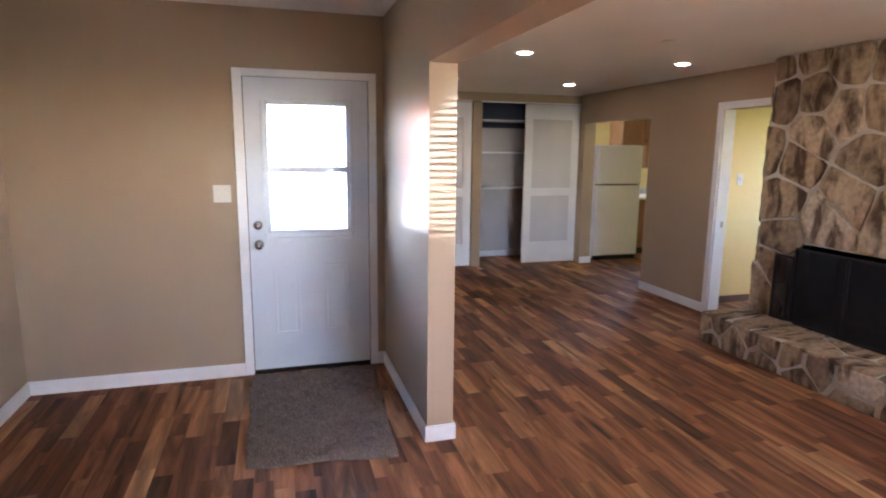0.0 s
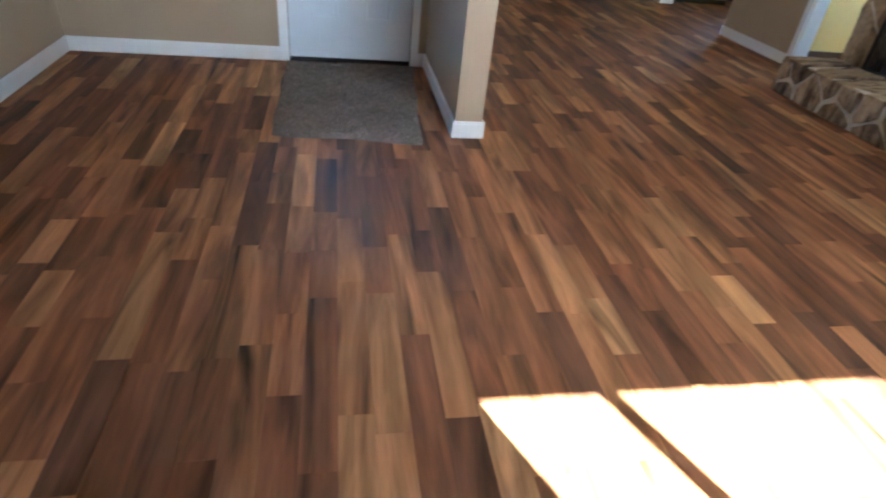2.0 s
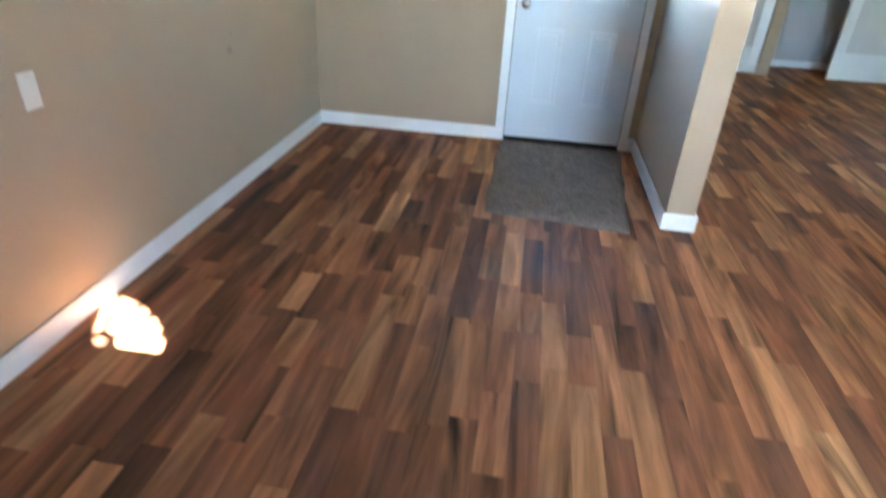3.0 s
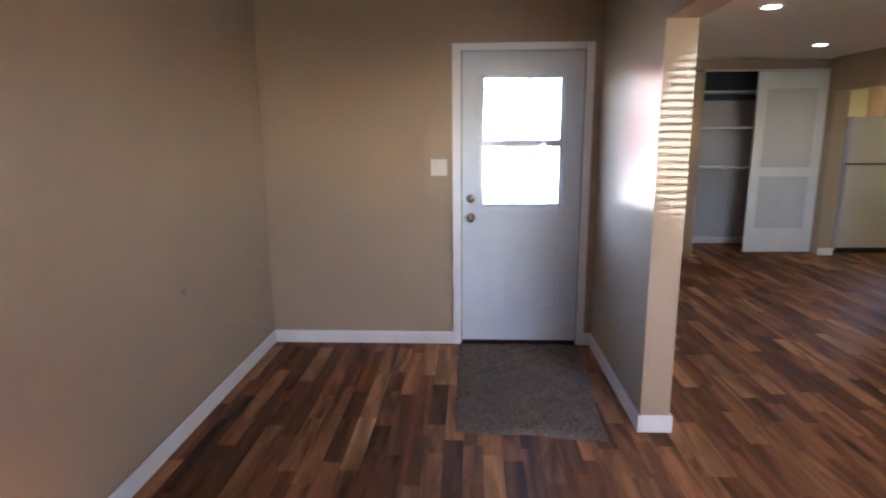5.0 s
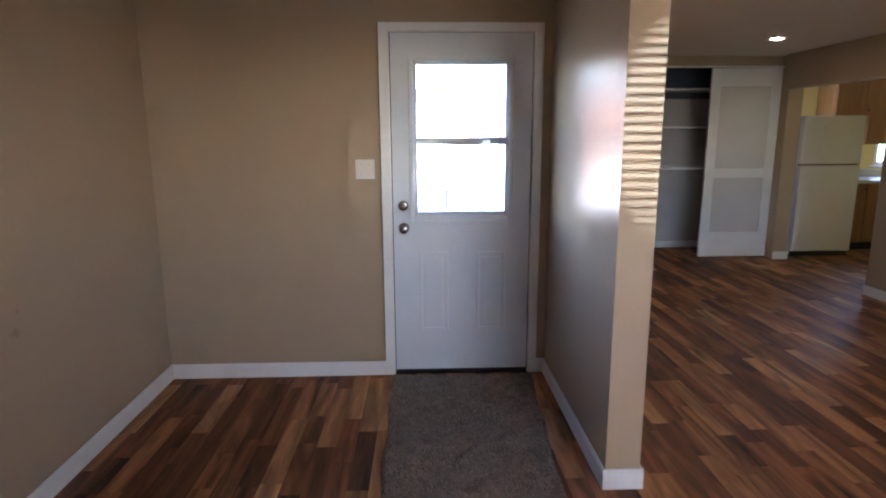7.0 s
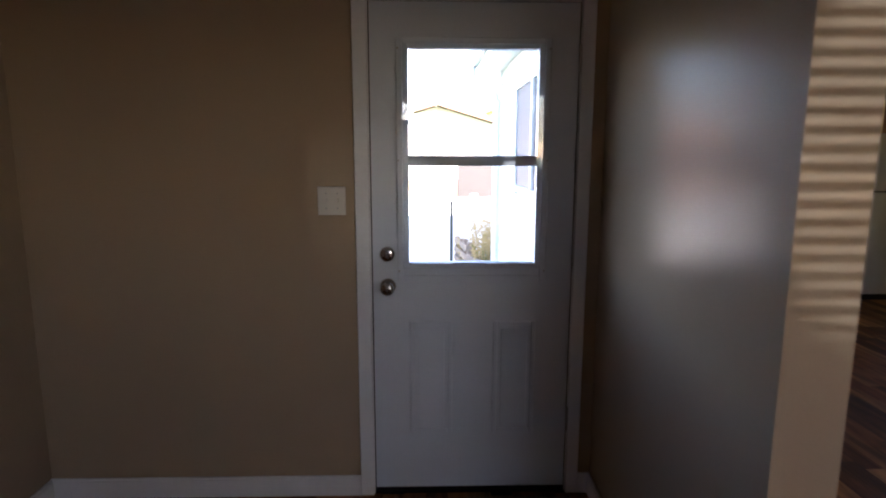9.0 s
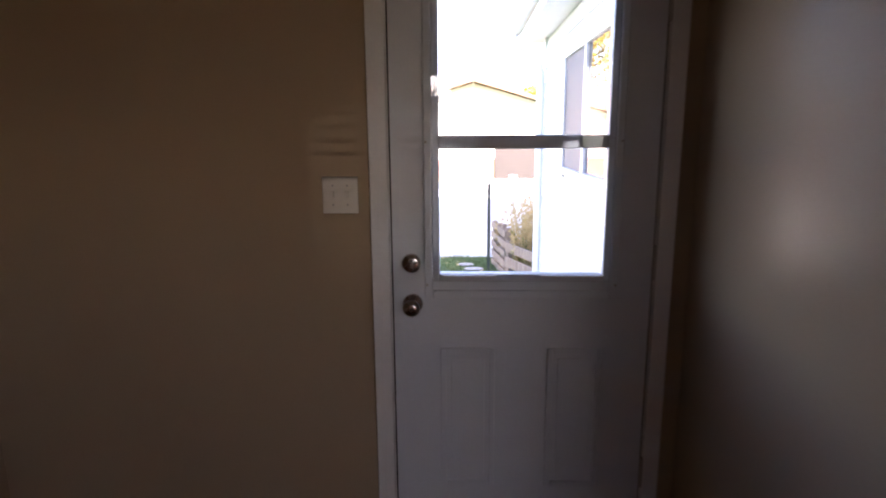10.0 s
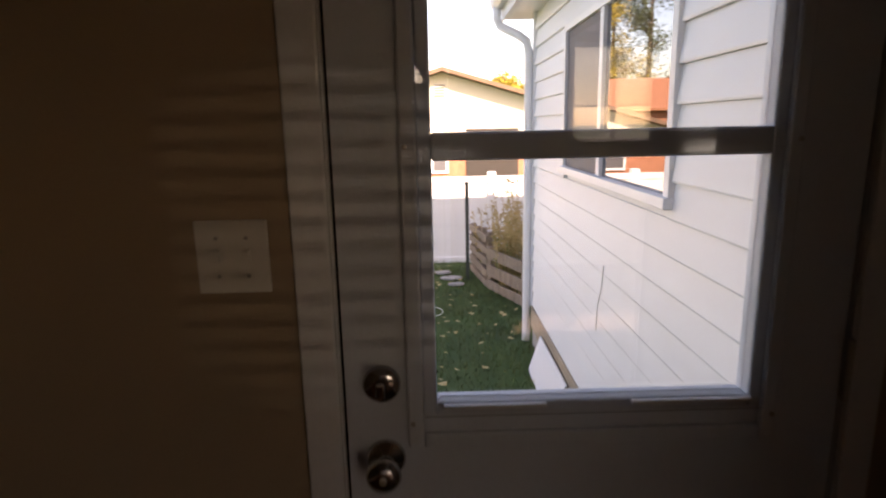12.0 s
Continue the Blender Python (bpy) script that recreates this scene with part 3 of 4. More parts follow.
# ---- closet ----
def closet_door(x0, x1, y, label):
    """A sliding door: stiles and rails round two louvred fields."""
    ob = thing("closet_door", label, "closet door", "closet doors", (x0, y, 0.012))
    w, h, sw = x1 - x0, 2.212, 0.115
    fields = ((0.30, 0.955), (1.065, 2.01))
    part("stile", boxes((0, sw, 0, 0.034, 0, h), bevel=0.003), WHITE, ob)
    part("stile", boxes((w - sw, w, 0, 0.034, 0, h), bevel=0.003), WHITE, ob)
    for z0, z1 in ((0, 0.30), (0.955, 1.065), (2.01, h)):
        part("rail", boxes((sw, w - sw, 0.001, 0.033, z0, z1), bevel=0.002), WHITE, ob)
    slat = None
    for z0, z1 in fields:
        part("backing", boxes((sw, w - sw, 0.024, 0.030, z0, z1)), MESH, ob)
        count = int((z1 - z0) / 0.032)
        for i in range(count):
            z = z0 + (i + 0.5) * (z1 - z0) / count
            if slat is None:
                bm = boxes((sw + 0.001, w - sw - 0.001, -0.0025, 0.0025, -0.018, 0.018))
                slat = mesh_of("slat", bm, MESH)
            o = new("slat", slat)
            o.parent = ob
            o.matrix_basis = pose(0, 0.016, z, 12, 0, 0)
    return ob


closet_door(3.530, 4.360, YC + 0.012, "white louvred sliding closet door, pushed half open")
closet_door(1.920, 2.748, YC + 0.012, "white louvred sliding closet door, closed")
def closet_shelf(z):
    ob = thing("closet_shelf", "white painted closet shelf, empty", "shelf", "closet shelves")
    part("board", boxes((2.842, 4.478, 3.62, 4.018, z - 0.022, z), bevel=0.002), WHITE, ob)
    part("cleat", boxes((2.842, 2.86, 3.66, 4.01, z - 0.06, z - 0.0225)), WHITE, ob)
    part("cleat", boxes((4.46, 4.478, 3.66, 4.01, z - 0.06, z - 0.0225)), WHITE, ob)


for z in (2.022, 1.574, 1.072):
    closet_shelf(z)
structure("baseboard_closet", boxes((2.842, 4.478, 4.006, 4.019, 0, 0.085)), WHITE, "white skirting in the closet", "baseboard")


# ---- kitchen ----
def refrigerator():
    ob = thing("refrigerator", "old cream top-freezer refrigerator in the kitchen", "refrigerator", at=(4.645, 3.285, 0))
    w = 0.735
    part("body", boxes((0.004, w - 0.004, 0.062, 0.72, 0.03, 1.68), bevel=0.01), FRIDGE, ob)
    low = part("door", boxes((0, w, 0, 0.055, 0.075, 1.110), bevel=0.016), FRIDGE, ob)
    top = part("freezer_door", boxes((0, w, 0, 0.055, 1.124, 1.686), bevel=0.016), FRIDGE, ob)
    part("gasket", boxes((0.012, w - 0.012, 0.05, 0.064, 0.08, 1.675)), RUBBER, ob)
    part("kick_grille", boxes((0.02, w - 0.02, 0.03, 0.06, 0.012, 0.07)), BLACK, ob)
    for x in (0.06, w - 0.06):
        part("foot", lathe(bmesh.new(), [(0.02, 0.0), (0.02, 0.03)], pose(x, 0.12, 0), 12), BLACK, ob)


refrigerator()


def cabinet(name, label, at, w, d, h, doors, toe):
    ob = thing(name, label, "kitchen cabinet", "", at)
    part("body", boxes((0, w, 0.02, d, toe, h), bevel=0.002), CABINET, ob)
    if toe:
        part("toe_kick", boxes((0, w, 0.07, d, 0, toe - 0.001)), SOOT, ob)
    dw = w / doors
    for i in range(doors):
        x0, x1, z0, z1 = i * dw + 0.008, (i + 1) * dw - 0.008, toe + 0.01, h - 0.01
        dr = part("door", boxes((x0, x0 + 0.055, 0, 0.0195, z0, z1), (x1 - 0.055, x1, 0, 0.0195, z0, z1), (x0 + 0.055, x1 - 0.055, 0, 0.0195, z0, z0 + 0.055), (x0 + 0.055, x1 - 0.055, 0, 0.0195, z1 - 0.055, z1), (x0 + 0.055, x1 - 0.055, 0.008, 0.0195, z0 + 0.055, z1 - 0.055)), CABINET, ob)
        part("handle", lathe(bmesh.new(), [(0.006, 0), (0.006, 0.014), (0.014, 0.018), (0.012, 0.026)], pose(x1 - 0.03, 0.0, (z0 + 0.06) if not toe else (z1 - 0.06), 90, 0, 0), 14), BLACK, dr, "dark round knob")
    return ob


cabinet("wall_cabinet", "honey oak wall cabinet above the refrigerator", (5.46, 3.94, 1.70), 0.46, 0.375, 0.54, 1, 0)
cabinet("wall_cabinet", "tall honey oak wall cabinet beside the kitchen window", (5.925, 3.97, 1.34), 0.40, 0.345, 0.90, 1, 0)
cabinet("base_cabinet", "honey oak base cabinet under the counter", (5.40, 3.66, 0), 1.6, 0.655, 0.86, 4, 0.1)
wt = thing("worktop", "pale laminate worktop with a raised splashback", "worktop")
part("top", boxes((5.385, 7.02, 3.63, 4.315, 0.862, 0.9), bevel=0.006), COUNTER, wt)
part("splashback", boxes((5.385, 7.02, 4.295, 4.316, 0.9005, 1.0), bevel=0.003), COUNTER, wt)
kw = tagged(thing("window_2", "white kitchen window with bright daylight", "window"), kind="structure")
part("window_frame", boxes((6.35, 6.40, 4.33, 4.43, 1.05, 1.95), (7.10, 7.15, 4.33, 4.43, 1.05, 1.95), (6.40, 7.10, 4.33, 4.43, 1.05, 1.10), (6.40, 7.10, 4.33, 4.43, 1.90, 1.95), (6.73, 6.77, 4.35, 4.41, 1.10, 1.90)), WHITE, kw)
part("window_sill", boxes((6.30, 7.20, 4.285, 4.33, 1.02, 1.05), bevel=0.004), WHITE, kw)


# ---- front door and south window, behind the walker ----
def front_door():
    door = tagged(thing("door_2", "white front door with a fan-shaped light", "door"), kind="structure")
    xc = -0.170
    R = 0.238
    y0, y1 = YS - 0.06, YS - 0.02
    zc = 1.90
    bm = boxes((FD0 + 0.01, FD1 - 0.01, y0, y1, 0.01, zc), (FD0 + 0.01, xc - R, y0, y1, zc, 2.22), (xc + R, FD1 - 0.01, y0, y1, zc, 2.22))
    n = 20
    for i in range(n):
        a, b = xc - R + 2 * R * i / n, xc - R + 2 * R * (i + 1) / n
        m = (a + b) / 2 - xc
        # left end of the fan is filled in, only to shape its sun patch
        box(bm, a, b, y0, y1, zc + (math.sqrt(max(0, R * R - m * m)) if m > -0.055 else 0), 2.22)
    part("slab", bm, DOORW, door)
    hub = bmesh.new()
    tube(hub, [(xc + 0.05 * math.cos(a * math.pi / 10), (y0 + y1) / 2, zc + 0.05 * math.sin(a * math.pi / 10)) for a in range(11)], 0.017, 6)
    part("glazing_bar", hub, DOORW, door)
    for a in (45, 90, 135):
        c, s = math.cos(radians(a)), math.sin(radians(a))
        part("glazing_bar", tube(bmesh.new(), [(xc + 0.042 * c, (y0 + y1) / 2, zc + 0.042 * s), (xc + 0.243 * c, (y0 + y1) / 2, zc + 0.243 * s)], 0.012, 6), DOORW, door)


front_door()
sw = tagged(thing("window_1", "wide white living room window with raised blind", "window"), kind="structure")
part("window_frame", boxes((WX0 - 0.03, WX0 + 0.0, YS - 0.12, YS - 0.03, WZ0, WZ1), (WX1, WX1 + 0.03, YS - 0.12, YS - 0.03, WZ0, WZ1), (WX0, WX1, YS - 0.12, YS - 0.03, WZ0, WZ0 + 0.04), (WX0, WX1, YS - 0.12, YS - 0.03, WZ1 - 0.04, WZ1)), WHITE, sw)
for x in (2.02, 2.98):
    part("mullion", boxes((x - 0.022, x + 0.022, YS - 0.11, YS - 0.06, WZ0 + 0.04, WZ1 - 0.04)), WHITE, sw)
# panes added out of view, their tint dims the light that enters
for xa, xb in ((WX0, 1.998), (2.042, 2.958), (3.002, WX1)):
    part("pane", boxes((xa, xb, YS - 0.088, YS - 0.084, WZ0 + 0.04, WZ1 - 0.04)), TINTED, sw, "unseen pane tinted to dim the daylight indoors")
blind = thing("window_blind", "white blind with slats darkened against bounced light, half lowered in the south window", "blind")
part("headrail", boxes((WX0 + 0.005, WX1 - 0.005, YS - 0.055, YS - 0.015, WZ1 - 0.045, WZ1 - 0.002)), PLASTIC, blind)
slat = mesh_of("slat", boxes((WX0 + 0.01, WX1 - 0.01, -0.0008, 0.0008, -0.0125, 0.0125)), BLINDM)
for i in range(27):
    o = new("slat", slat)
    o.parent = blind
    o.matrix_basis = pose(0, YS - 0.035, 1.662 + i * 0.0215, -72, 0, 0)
part("bottom_rail", boxes((WX0 + 0.01, WX1 - 0.01, YS - 0.046, YS - 0.024, 1.636, 1.650)), PLASTIC, blind)
# a window of the yellow room, out of view, added to let light in
yw = tagged(thing("unseen_window", "white window added out of view to light the yellow room", "window"), kind="structure")
part("window_frame", boxes((7.02, 7.08, -0.8, -0.76, 1.0, 2.0), (7.02, 7.08, 0.16, 0.2, 1.0, 2.0), (7.02, 7.08, -0.76, 0.16, 1.0, 1.04), (7.02, 7.08, -0.76, 0.16, 1.96, 2.0)), WHITE, yw)


part("pane", boxes((7.048, 7.052, -0.76, 0.16, 1.04, 1.96)), TINTED, yw, "unseen pane tinted to dim the daylight indoors")


# ---- the stone fireplace ----
def clip_poly(poly, p, n):
    """The part of a flat polygon on the side of p away from n."""
    out = []
    for a, b in zip(poly, poly[1:] + poly[:1]):
        da, db = (a[0] - p[0]) * n[0] + (a[1] - p[1]) * n[1], (b[0] - p[0]) * n[0] + (b[1] - p[1]) * n[1]
        if da <= 0:
            out.append(a)
        if da * db < 0:
            t = da / (da - db)
            out.append((a[0] + t * (b[0] - a[0]), a[1] + t * (b[1] - a[1])))
    return out


def cells(seeds, rect, gap):
    """Stone outlines round the seeds, in a rectangle (u0, u1, v0, v1), with joints of the given width."""
    u0, u1, v0, v1 = rect
    found = []
    for i, s in enumerate(seeds):
        poly = [(u0, v0), (u1, v0), (u1, v1), (u0, v1)]
        for j, q in enumerate(seeds):
            if i == j:
                continue
            d = (q[0] - s[0], q[1] - s[1])
            ln = math.hypot(*d)
            if ln > 1.1:
                continue
            n = (d[0] / ln, d[1] / ln)
            poly = clip_poly(poly, (s[0] + d[0] / 2 - n[0] * gap / 2, s[1] + d[1] / 2 - n[1] * gap / 2), n)
            if len(poly) < 3:
                break
        found.append(poly)
    return found


def scatter(rng, rect, least, tries):
    pts = []
    for _ in range(tries):
        p = (rng.uniform(rect[0], rect[1]), rng.uniform(rect[2], rect[3]))
        if all(math.hypot((p[0] - q[0]) * 1.0, (p[1] - q[1]) * 1.25) > least for q in pts):
            pts.append(p)
    return pts


def stone(poly, place, deep, rng, parent):
    """One flat stone with a chipped, rounded outline; place(u, v, w) lays it on its face, w outwards."""
    cu, cv = sum(p[0] for p in poly) / len(poly), sum(p[1] for p in poly) / len(poly)
    ring = []
    for a, b in zip(poly, poly[1:] + poly[:1]):
        ln = math.hypot(b[0] - a[0], b[1] - a[1])
        k = max(1, int(ln / 0.06))
        for i in range(k):
            t = i / k
            u, v = a[0] + t * (b[0] - a[0]), a[1] + t * (b[1] - a[1])
            pull = (0.012 if i == 0 else 0.0) + rng.uniform(0.0, 0.010)
            d = math.hypot(u - cu, v - cv) or 1
            ring.append((u - (u - cu) / d * pull, v - (v - cv) / d * pull))
    bm = bmesh.new()
    tilt = (rng.uniform(-0.05, 0.05), rng.uniform(-0.05, 0.05))
    rows = []
    for shrink, w in ((0.0, -0.012), (0.0, deep * 0.6), (0.006, deep * 0.9), (0.03, deep * 1.0)):
        row = []
        for u, v in ring:
            d = math.hypot(u - cu, v - cv) or 1
            s = min(0.6, shrink / d)
            uu, vv = u - (u - cu) * s, v - (v - cv) * s
            ww = w + (0 if w < 0 else tilt[0] * (uu - cu) + tilt[1] * (vv - cv) + 0.008 * noise.noise(Vector((uu * 9, vv * 9, cu * 5))))
            row.append(bm.verts.new(place(uu, vv, ww)))
        rows.append(row)
    for a, b in zip(rows, rows[1:]):
        for i in range(len(a)):
            j = (i + 1) % len(a)
            bm.faces.new((a[i], a[j], b[j], b[i]))
    mid = bm.verts.new(place(cu, cv, deep * 1.02))
    last = rows[-1]
    for i in range(len(last)):
        bm.faces.new((last[i], last[(i + 1) % len(last)], mid))
    part("stone", bm, STONE, parent)


def fireplace():
    rng = random.Random(11)
    fp = thing("fireplace", "rough tan and brown flagstone fireplace with raised hearth", "fireplace")
    FX, HX = 4.10, 3.655                # faces of chimney breast and hearth
    Y0, Y1, HT = -0.235, -2.75, 0.255
    O0, O1, OT = -0.56, -1.60, 0.90     # the fire opening
    chimney = part("chimney_breast", boxes((FX, XE + 0.002, Y1, O1, HT, ZC), (FX, XE + 0.002, O0, Y0, HT, ZC), (FX, XE + 0.002, O1, O0, OT, ZC)), MORTAR, fp, "pale mortar bed of the chimney breast")
    hearth = part("hearth", boxes((HX, XE - 0.001, Y1, -0.165, 0, HT - 0.002), bevel=0.01), MORTAR, fp, "pale mortar bed of the raised hearth")
    rect = (Y1, Y0, HT, ZC)
    seeds = scatter(rng, rect, 0.29, 900)
    hole = lambda p: O1 - 0.02 < p[0] < O0 + 0.02 and p[1] < OT + 0.02
    seeds = [p for p in seeds if not hole(p)]
    ghosts = []
    for p in seeds:
        if p[1] < OT and p[0] > O0 and p[0] - O0 < 0.32:
            ghosts.append((2 * O0 - p[0], p[1]))
        if p[1] < OT and p[0] < O1 and O1 - p[0] < 0.32:
            ghosts.append((2 * O1 - p[0], p[1]))
        if O1 < p[0] < O0 and p[1] - OT < 0.32:
            ghosts.append((p[0], 2 * OT - p[1]))
    out = cells(seeds + ghosts, rect, 0.011)
    for poly in out[:len(seeds)]:
        if len(poly) >= 3:
            push = rng.uniform(-0.02, 0.035)
            poly = [(u + (push if u > Y0 - 0.001 else 0), v) for u, v in poly]
            stone(poly, lambda u, v, w: Vector((FX - w, u, v)), rng.uniform(0.006, 0.022), rng, chimney)
    # the left return of the breast
    rect = (FX, XE, HT, ZC)
    seeds = [(FX + 0.06 + rng.uniform(-0.03, 0.03), HT + 0.13 + i * 0.24 + rng.uniform(-0.05, 0.05)) for i in range(9)]
    for poly in cells(seeds, rect, 0.013):
        if len(poly) >= 3:
            stone(poly, lambda u, v, w: Vector((u, Y0 + w, v)), 0.03, rng, chimney)
    # hearth: front, left end and top
    rect = (Y1, -0.165, 0.0, HT)
    for poly in cells(scatter(rng, rect, 0.19, 400), rect, 0.011):
        if len(poly) >= 3:
            stone(poly, lambda u, v, w: Vector((HX - w, u, v)), rng.uniform(0.008, 0.024), rng, hearth)
    rect = (HX, XE - 0.01, 0.0, HT)
    for poly in cells(scatter(rng, rect, 0.18, 200), rect, 0.013):
        if len(poly) >= 3:
            stone(poly, lambda u, v, w: Vector((u, -0.165 + w, v)), rng.uniform(0.012, 0.028), rng, hearth)
    rect = (HX - 0.02, FX - 0.005, Y1, -0.165)
    for poly in cells(scatter(rng, rect, 0.33, 400), rect, 0.011):
        if len(poly) >= 3:
            stone(poly, lambda u, v, w: Vector((u, v, HT - 0.004 + w)), rng.uniform(0.012, 0.02), rng, hearth)
    # firebox and its screen
    B = 4.62
    part("firebox", boxes((FX + 0.06, B, O0, O0 + 0.03, HT, OT + 0.02), (FX + 0.06, B, O1 - 0.03, O1, HT, OT + 0.02), (B, B + 0.03, O1 - 0.03, O0 + 0.03, HT, OT + 0.02), (FX + 0.145, B, O1, O0, OT, OT + 0.03), (FX + 0.06, B, O1, O0, HT - 0.03, HT - 0.001)), SOOT, fp, "sooty black firebox")
    screen = thing("fire_screen", "black iron fire screen with mesh, standing on the hearth", "fire screen")
    sx = FX - 0.055
    y0, y1, z0 = -0.475, -1.72, HT + 0.022
    for ya, yb, z1 in ((y0, y0 - 0.18, 0.80), (y0 - 0.185, (y0 + y1) / 2, 0.875), ((y0 + y1) / 2 - 0.005, y1 + 0.185, 0.875), (y1 + 0.18, y1, 0.80)):
        pn = part("panel_frame", boxes((sx - 0.008, sx + 0.008, ya - 0.016, ya, z0, z1), (sx - 0.008, sx + 0.008, yb, yb + 0.016, z0, z1), (sx - 0.008, sx + 0.008, yb + 0.016, ya - 0.016, z0, z0 + 0.018), (sx - 0.008, sx + 0.008, yb + 0.016, ya - 0.016, z1 - 0.018, z1)), BLACK, screen)
        wires = bmesh.new()
        y = yb + 0.022
        while y < ya - 0.018:
            box(wires, sx - 0.0012, sx + 0.0012, y - 0.0014, y + 0.0014, z0 + 0.018, z1 - 0.018)
            y += 0.0085
        z = z0 + 0.026
        while z < z1 - 0.02:
            box(wires, sx - 0.0024, sx + 0.0, yb + 0.016, ya - 0.016, z - 0.0014, z + 0.0014)
            z += 0.0085
        o = part("mesh", wires, BLACK, pn, "fine black wire mesh")
        o["kind"] = "stuff"
    part("handle", tube(bmesh.new(), [(sx - 0.008, -1.08, 0.60), (sx - 0.035, -1.08, 0.62), (sx - 0.035, -1.08, 0.70), (sx - 0.008, -1.08, 0.72)], 0.006), BLACK, screen)


fireplace()
# ---- the yard ----
ground = bmesh.new()
lines = sorted({-400, -100, -40, -20, -10, 10, 20, 40, 100, 400} | {x / 2 for x in range(-10, 11)})
gv = {(x, y): ground.verts.new((x, y + 5, GZ + (0.02 * noise.noise(Vector((x, y, 0)) * 0.9) if abs(x) < 9 and abs(y) < 9 else 0))) for x in lines for y in lines}
for xa, xb in zip(lines, lines[1:]):
    for ya, yb in zip(lines, lines[1:]):
        ground.faces.new((gv[xa, ya], gv[xb, ya], gv[xb, yb], gv[xa, yb]))
structure("ground", ground, GRASSM, "green lawn of the back yard", "lawn", True)


def blades():
    rng = random.Random(8)
    verts, faces = [], []
    for k in range(16000):
        x, y = rng.uniform(-1.2, 1.5), 2.4 + 5.2 * rng.random()
        z = GZ + 0.02 * noise.noise(Vector((x, y - 5, 0)) * 0.9) - 0.004
        a, h, w = rng.uniform(0, 6.28), rng.uniform(0.03, 0.075), rng.uniform(0.003, 0.006)
        dx, dy = math.cos(a) * w, math.sin(a) * w
        lx, ly = rng.uniform(-0.03, 0.03), rng.uniform(-0.03, 0.03)
        b = len(verts)
        verts += [(x - dx, y - dy, z), (x + dx, y + dy, z), (x + lx, y + ly, z + h)]
        faces.append((b, b + 1, b + 2))
    me = bpy.data.meshes.new("grass")
    me.from_pydata(verts, [], faces)
    me.materials.append(BLADE)
    tagged(new("grass", me), "short mown green grass with fallen leaves", "grass", "", "stuff")
    verts, faces = [], []
    for k in range(90):
        x, y = rng.uniform(-0.6, 1.1), 3.2 + 4.2 * rng.random()
        a, r, z = rng.uniform(0, 6.28), rng.uniform(0.015, 0.035), GZ + 0.05
        b = len(verts)
        for c in range(5):
            verts.append((x + r * math.cos(a + c * 1.257) * (1 if c else 1.5), y + r * math.sin(a + c * 1.257), z + rng.uniform(-0.01, 0.015)))
        faces.append(tuple(range(b, b + 5)))
    me = bpy.data.meshes.new("fallen_leaves")
    me.from_pydata(verts, [], faces)
    me.materials.append(STRAW)
    tagged(new("fallen_leaves", me), "dry pale leaves scattered on the lawn", "leaves", "", "stuff")


blades()
for x, y, r in ((0.37, 6.42, 0.11), (0.26, 6.72, 0.09), (0.42, 6.12, 0.08)):
    st = thing("stepping_stone", "flat pale stone lying in the grass", "stone", "stones in the lawn", (x, y, GZ + 0.02))
    part("slab", lathe(bmesh.new(), [(r, 0), (r * 1.05, 0.012), (r * 0.9, 0.026)], Matrix.Diagonal((1.3, 0.8, 1, 1)), 9), CONCRETE, st)
hoop = thing("hoop", "thin pale hoop lying on the lawn", "hoop", at=(0.06, 4.95, GZ + 0.06))
part("ring", tube(bmesh.new(), [(0.17 * math.cos(a * 0.2618), 0.17 * math.sin(a * 0.2618), 0) for a in range(25)], 0.004, 6), PLASTIC, hoop)


